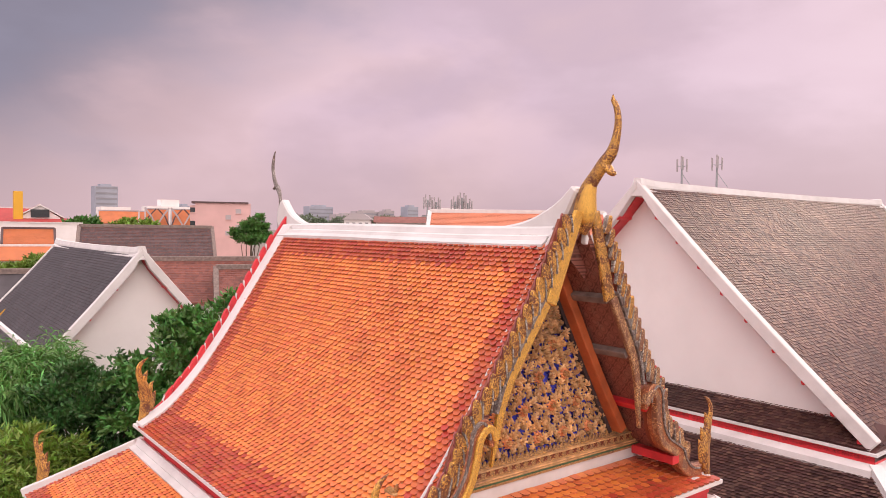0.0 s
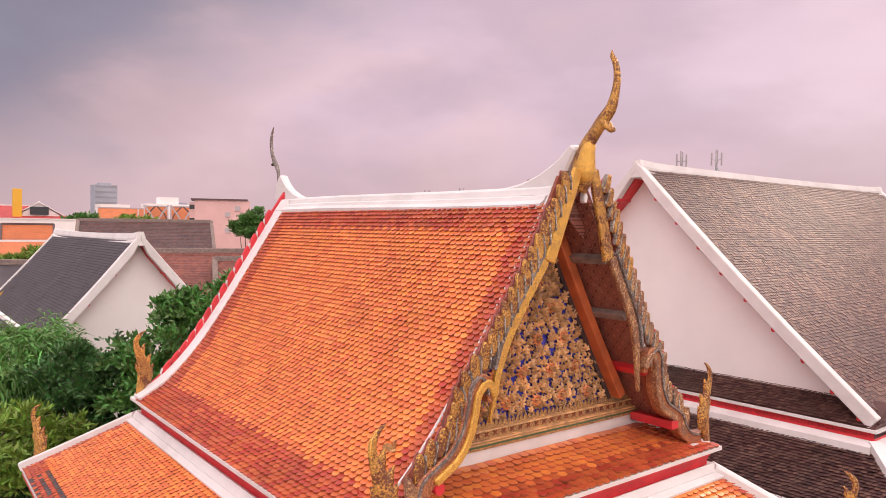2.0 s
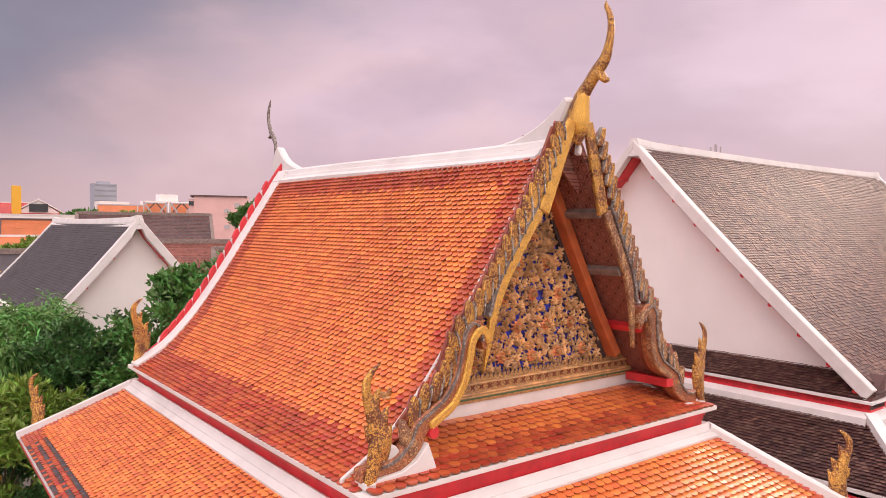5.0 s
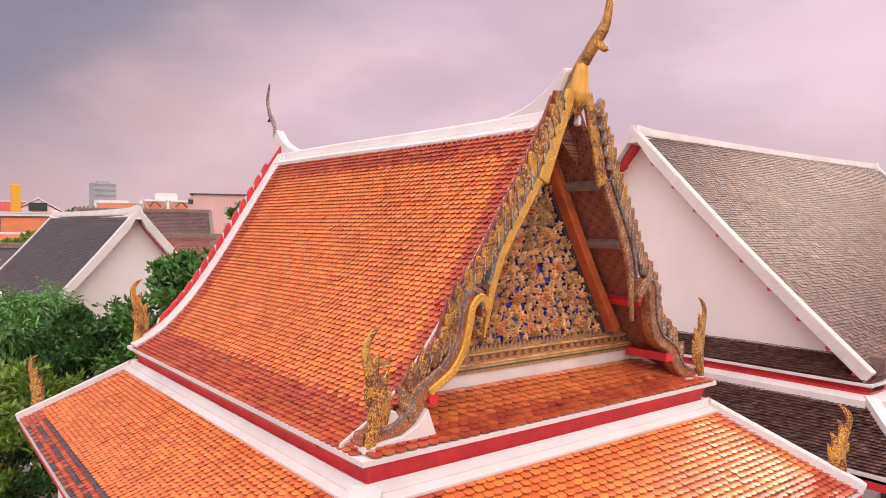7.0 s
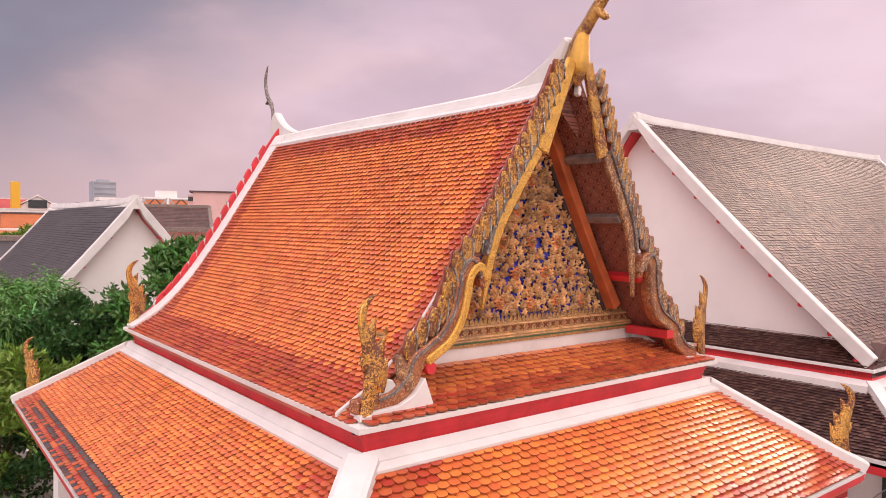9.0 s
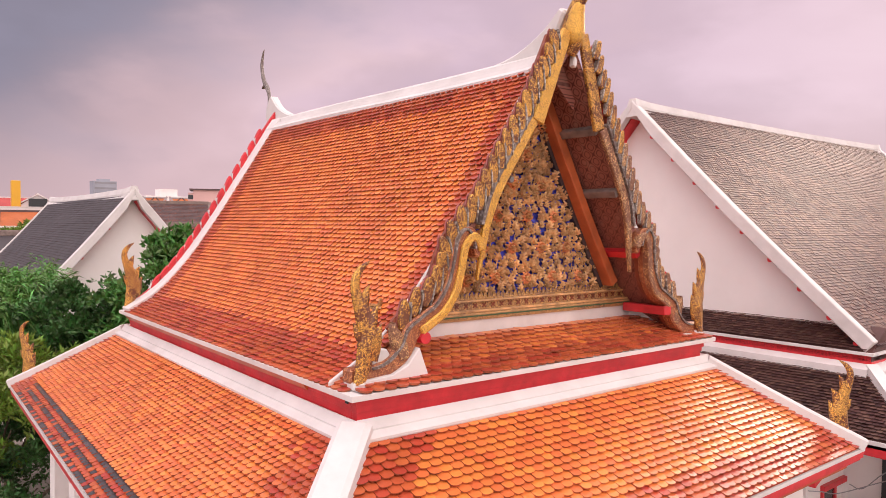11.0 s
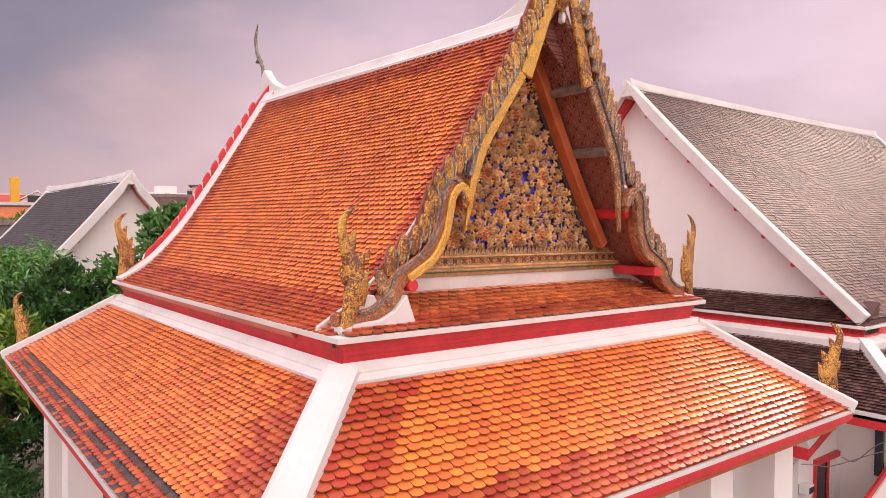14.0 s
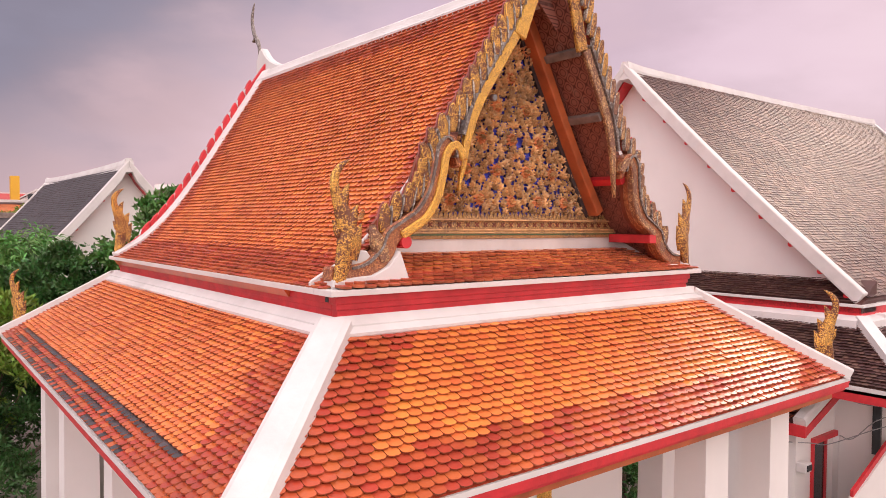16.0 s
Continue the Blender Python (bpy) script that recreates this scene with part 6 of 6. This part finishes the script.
# ---------------------------------------------------------------- garden trees
def tree(name, label, base, height, blobs, leaf_mat, leaf, n, trunk=0.14, droop=0.0, seed=1, cat="tree"):
    """blobs: (dx, dy, z, rx, rz) clumps of the crown. Leaves sit in small sprays near the clumps' outside, with gaps."""
    rng = np.random.RandomState(seed)
    th = thing(name, base, label, cat)
    part("trunk", tube(smooth_line([(0, 0, 0, trunk), (0.05, 0.06, height * 0.3, trunk * 0.8), (-0.04, 0.02, height * 0.6, trunk * 0.55), (0.03, 0, height * 0.9, trunk * 0.2)], 4), 8), BARK, th)
    for dx, dy, z, rx, rz in blobs:
        a = np.array((0, 0, z * 0.45))
        b = np.array((dx, dy, z))
        m = (a + b) / 2 + np.array((rng.normal(0, 0.1), rng.normal(0, 0.1), 0.12))
        part("limb", tube(smooth_line([(*a, trunk * 0.45), (*m, trunk * 0.3), (*b, 0.015)], 4), 6), BARK, th)
    V, F = [], []
    tot = sum(b[3] ** 2 for b in blobs)
    for dx, dy, z, rx, rz in blobs:
        sprays = int(n * rx ** 2 / tot / 9)
        knots = []
        for _ in range(max(6, int(16 * rx))):
            d = rng.normal(size=3)
            d /= np.linalg.norm(d)
            knots.append((d, rng.uniform(0.62, 1.08)))
        for _ in range(sprays):
            d, rad = knots[rng.randint(len(knots))]
            j = rng.normal(0, 0.15, 3)
            j[2] = abs(j[2]) * 0.5 - 0.04
            c = np.array((dx, dy, z)) + (d * rad + j) * np.array((rx, rx, rz))
            out = d * 0.6 + rng.normal(0, 0.5, 3) + np.array((0, 0, 0.25 - droop))
            out /= np.linalg.norm(out)
            for k in range(9):
                g = out + rng.normal(0, 0.55, 3)
                g /= np.linalg.norm(g)
                sd = np.cross(g, rng.normal(size=3))
                sd /= np.linalg.norm(sd) + 1e-9
                up = np.cross(sd, g)
                l = leaf[0] * rng.uniform(0.7, 1.3)
                w = leaf[1] * rng.uniform(0.7, 1.2)
                p = c + out * rng.uniform(0, leaf[0] * 1.6) + rng.normal(0, 0.03, 3)
                tip = p + g * l - np.array((0, 0, droop * l * 0.6))
                b0 = len(V)
                V += [p, p + g * l * 0.45 + sd * w / 2 + up * 0.01, tip, p + g * l * 0.45 - sd * w / 2 + up * 0.01]
                F.append((b0, b0 + 1, b0 + 2, b0 + 3))
    part("crown", mesh_of("crown", V, F, leaf_mat), None, th)
    return th


def garden():
    tree("broadleaf_tree", "dense dark green broadleaf tree behind the hall", (3.2, 13.2, 0), 7.4, [(-0.2, 0, 6.8, 1.25, 0.9), (-1.0, 0.1, 6.1, 1.1, 1.0), (0.9, 0.4, 6.8, 1.2, 1.0), (-1.6, -0.2, 5.0, 1.0, 1.0), (0.2, 0.5, 5.2, 1.6, 1.2), (1.8, 0.8, 5.6, 1.2, 1.2)], LEAF_M, (0.17, 0.085), 26000, seed=2)
    tree("dark_shrub_tree", "tall dark clipped evergreen in the garden", (0.9, 15.0, 0), 6.4, [(0.0, 0, 5.45, 1.1, 1.05), (-0.6, 0.1, 5.3, 0.9, 0.9), (0.3, -0.3, 4.2, 1.4, 1.4), (-0.9, 0.2, 4.6, 1.1, 1.2), (0.9, -0.2, 5.1, 0.9, 1.1), (-0.2, -0.7, 3.0, 1.6, 1.2), (-1.4, -0.5, 3.2, 1.2, 1.2)], LEAF_D, (0.14, 0.075), 28000, seed=3)
    tree("willow_leaved_tree", "tree with long drooping light green leaves", (-1.5, 16.8, 0), 7.0, [(0.0, 0, 5.5, 1.3, 1.0), (1.1, 0.2, 5.6, 1.1, 0.9), (-1.3, 0.3, 5.4, 1.2, 1.0), (-0.5, -0.6, 4.5, 1.5, 1.1), (-2.6, 0.2, 5.0, 1.2, 1.1)], LEAF_B, (0.34, 0.045), 22000, droop=0.7, seed=4)
    tree("yellow_green_tree", "feathery yellow-green tree with thin pale branches", (-1.6, 12.9, 0), 5.2, [(0.1, 0, 4.3, 1.0, 0.75), (1.0, 0.2, 3.9, 0.9, 0.7), (-0.9, 0.0, 4.0, 0.9, 0.8), (0.3, -0.5, 3.2, 1.0, 0.7), (-0.6, -0.5, 2.6, 0.9, 0.6), (1.0, 0.5, 4.5, 0.7, 0.5)], LEAF_Y, (0.19, 0.06), 15000, trunk=0.07, seed=5)
    tree("garden_bush", "low dark green bushes under the trees", (-2.2, 11.4, 0), 2.6, [(0, 0, 1.4, 1.2, 1.0), (1.4, 1.0, 1.8, 1.3, 1.1), (-1.2, 0.5, 1.6, 1.2, 1.1), (2.6, 1.6, 2.2, 1.4, 1.3)], LEAF_D, (0.12, 0.06), 16000, seed=6, cat="bush")
    tree("garden_bush", "dark green undergrowth behind the trees", (-0.6, 18.6, 0), 4.6, [(0, 0, 3.2, 2.0, 1.8), (2.2, 0.3, 3.4, 2.0, 1.8), (-2.4, 0.2, 3.2, 2.0, 1.8), (4.2, -0.6, 3.6, 2.0, 1.8)], LEAF_D, (0.16, 0.08), 18000, seed=7, cat="bush")
    tree("garden_bush", "dark green shrub in the court behind the columns", (9.2, 3.6, 0), 2.4, [(0, 0, 1.3, 0.7, 0.8), (0.5, 0.3, 1.7, 0.6, 0.6), (-0.5, -0.3, 1.5, 0.6, 0.7)], LEAF_D, (0.12, 0.06), 7000, seed=13, cat="bush")
    # mid-distance trees
    tree("roadside_tree", "spreading green tree beside the pink block", (20.0, 49.6, 0), 10.8, [(0.1, 0, 10.0, 0.75, 0.22), (-0.9, 0.2, 9.4, 0.6, 0.2), (0.8, 0.2, 9.75, 0.6, 0.18), (0, 0, 8.9, 1.0, 0.25), (0.5, 0, 10.5, 0.5, 0.16), (-0.4, 0, 9.9, 0.5, 0.15), (0.9, 0, 9.1, 0.7, 0.2)], LEAF_M, (0.20, 0.10), 15000, seed=8)
    tree("courtyard_tree", "round pale green tree between the roofs", (38.0, 150.0, 0), 12.0, [(0, 0, 8.9, 3.0, 1.2), (-2.8, 0, 8.5, 2.0, 0.9), (2.8, 0, 8.5, 2.0, 0.9)], LEAF_Y, (0.8, 0.4), 8000, seed=9)
    tree("courtyard_tree", "dark green tree behind the white wall", (27.5, 150.0, 0), 12.0, [(0, 0, 9.3, 1.6, 0.8), (-2.0, 0, 9.0, 1.2, 0.7), (1.8, 0.5, 9.8, 1.2, 0.7), (0.5, -0.5, 7.8, 2.2, 1.2)], LEAF_M, (0.8, 0.4), 8000, seed=10)
    tree("flowering_tree", "thin tree with pale blossom in front of the orange roofs", (4.6, 48.0, 0), 7.6, [(0, 0, 6.7, 1.2, 0.8), (1.5, 0, 6.9, 1.0, 0.7), (-1.7, 0, 6.4, 1.2, 0.7)], LEAF_Y, (0.25, 0.10), 7000, seed=11)
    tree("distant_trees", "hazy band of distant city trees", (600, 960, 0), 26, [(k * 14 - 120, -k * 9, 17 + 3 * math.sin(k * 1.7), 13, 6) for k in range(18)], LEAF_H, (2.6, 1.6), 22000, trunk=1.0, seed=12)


def bamboo():
    th = thing("bamboo_pole", (-1.1, 18.2, 0), "slender ochre bamboo pole with stubs", "pole")
    part("stem", tube(smooth_line([(0, 0, 0, 0.075), (0.12, 0, 3, 0.07), (-0.02, 0, 6, 0.06), (-0.18, 0, 8.8, 0.045)], 6), 8), YELLOW, th)
    for k in range(6):
        z = 4.2 + k * 0.75
        part("stub", tube([(0.02 - 0.01 * k, 0, z, 0.03), (0.16 * (-1) ** k, -0.03, z + 0.22, 0.012)], 6), YELLOW, th)


garden()
bamboo()
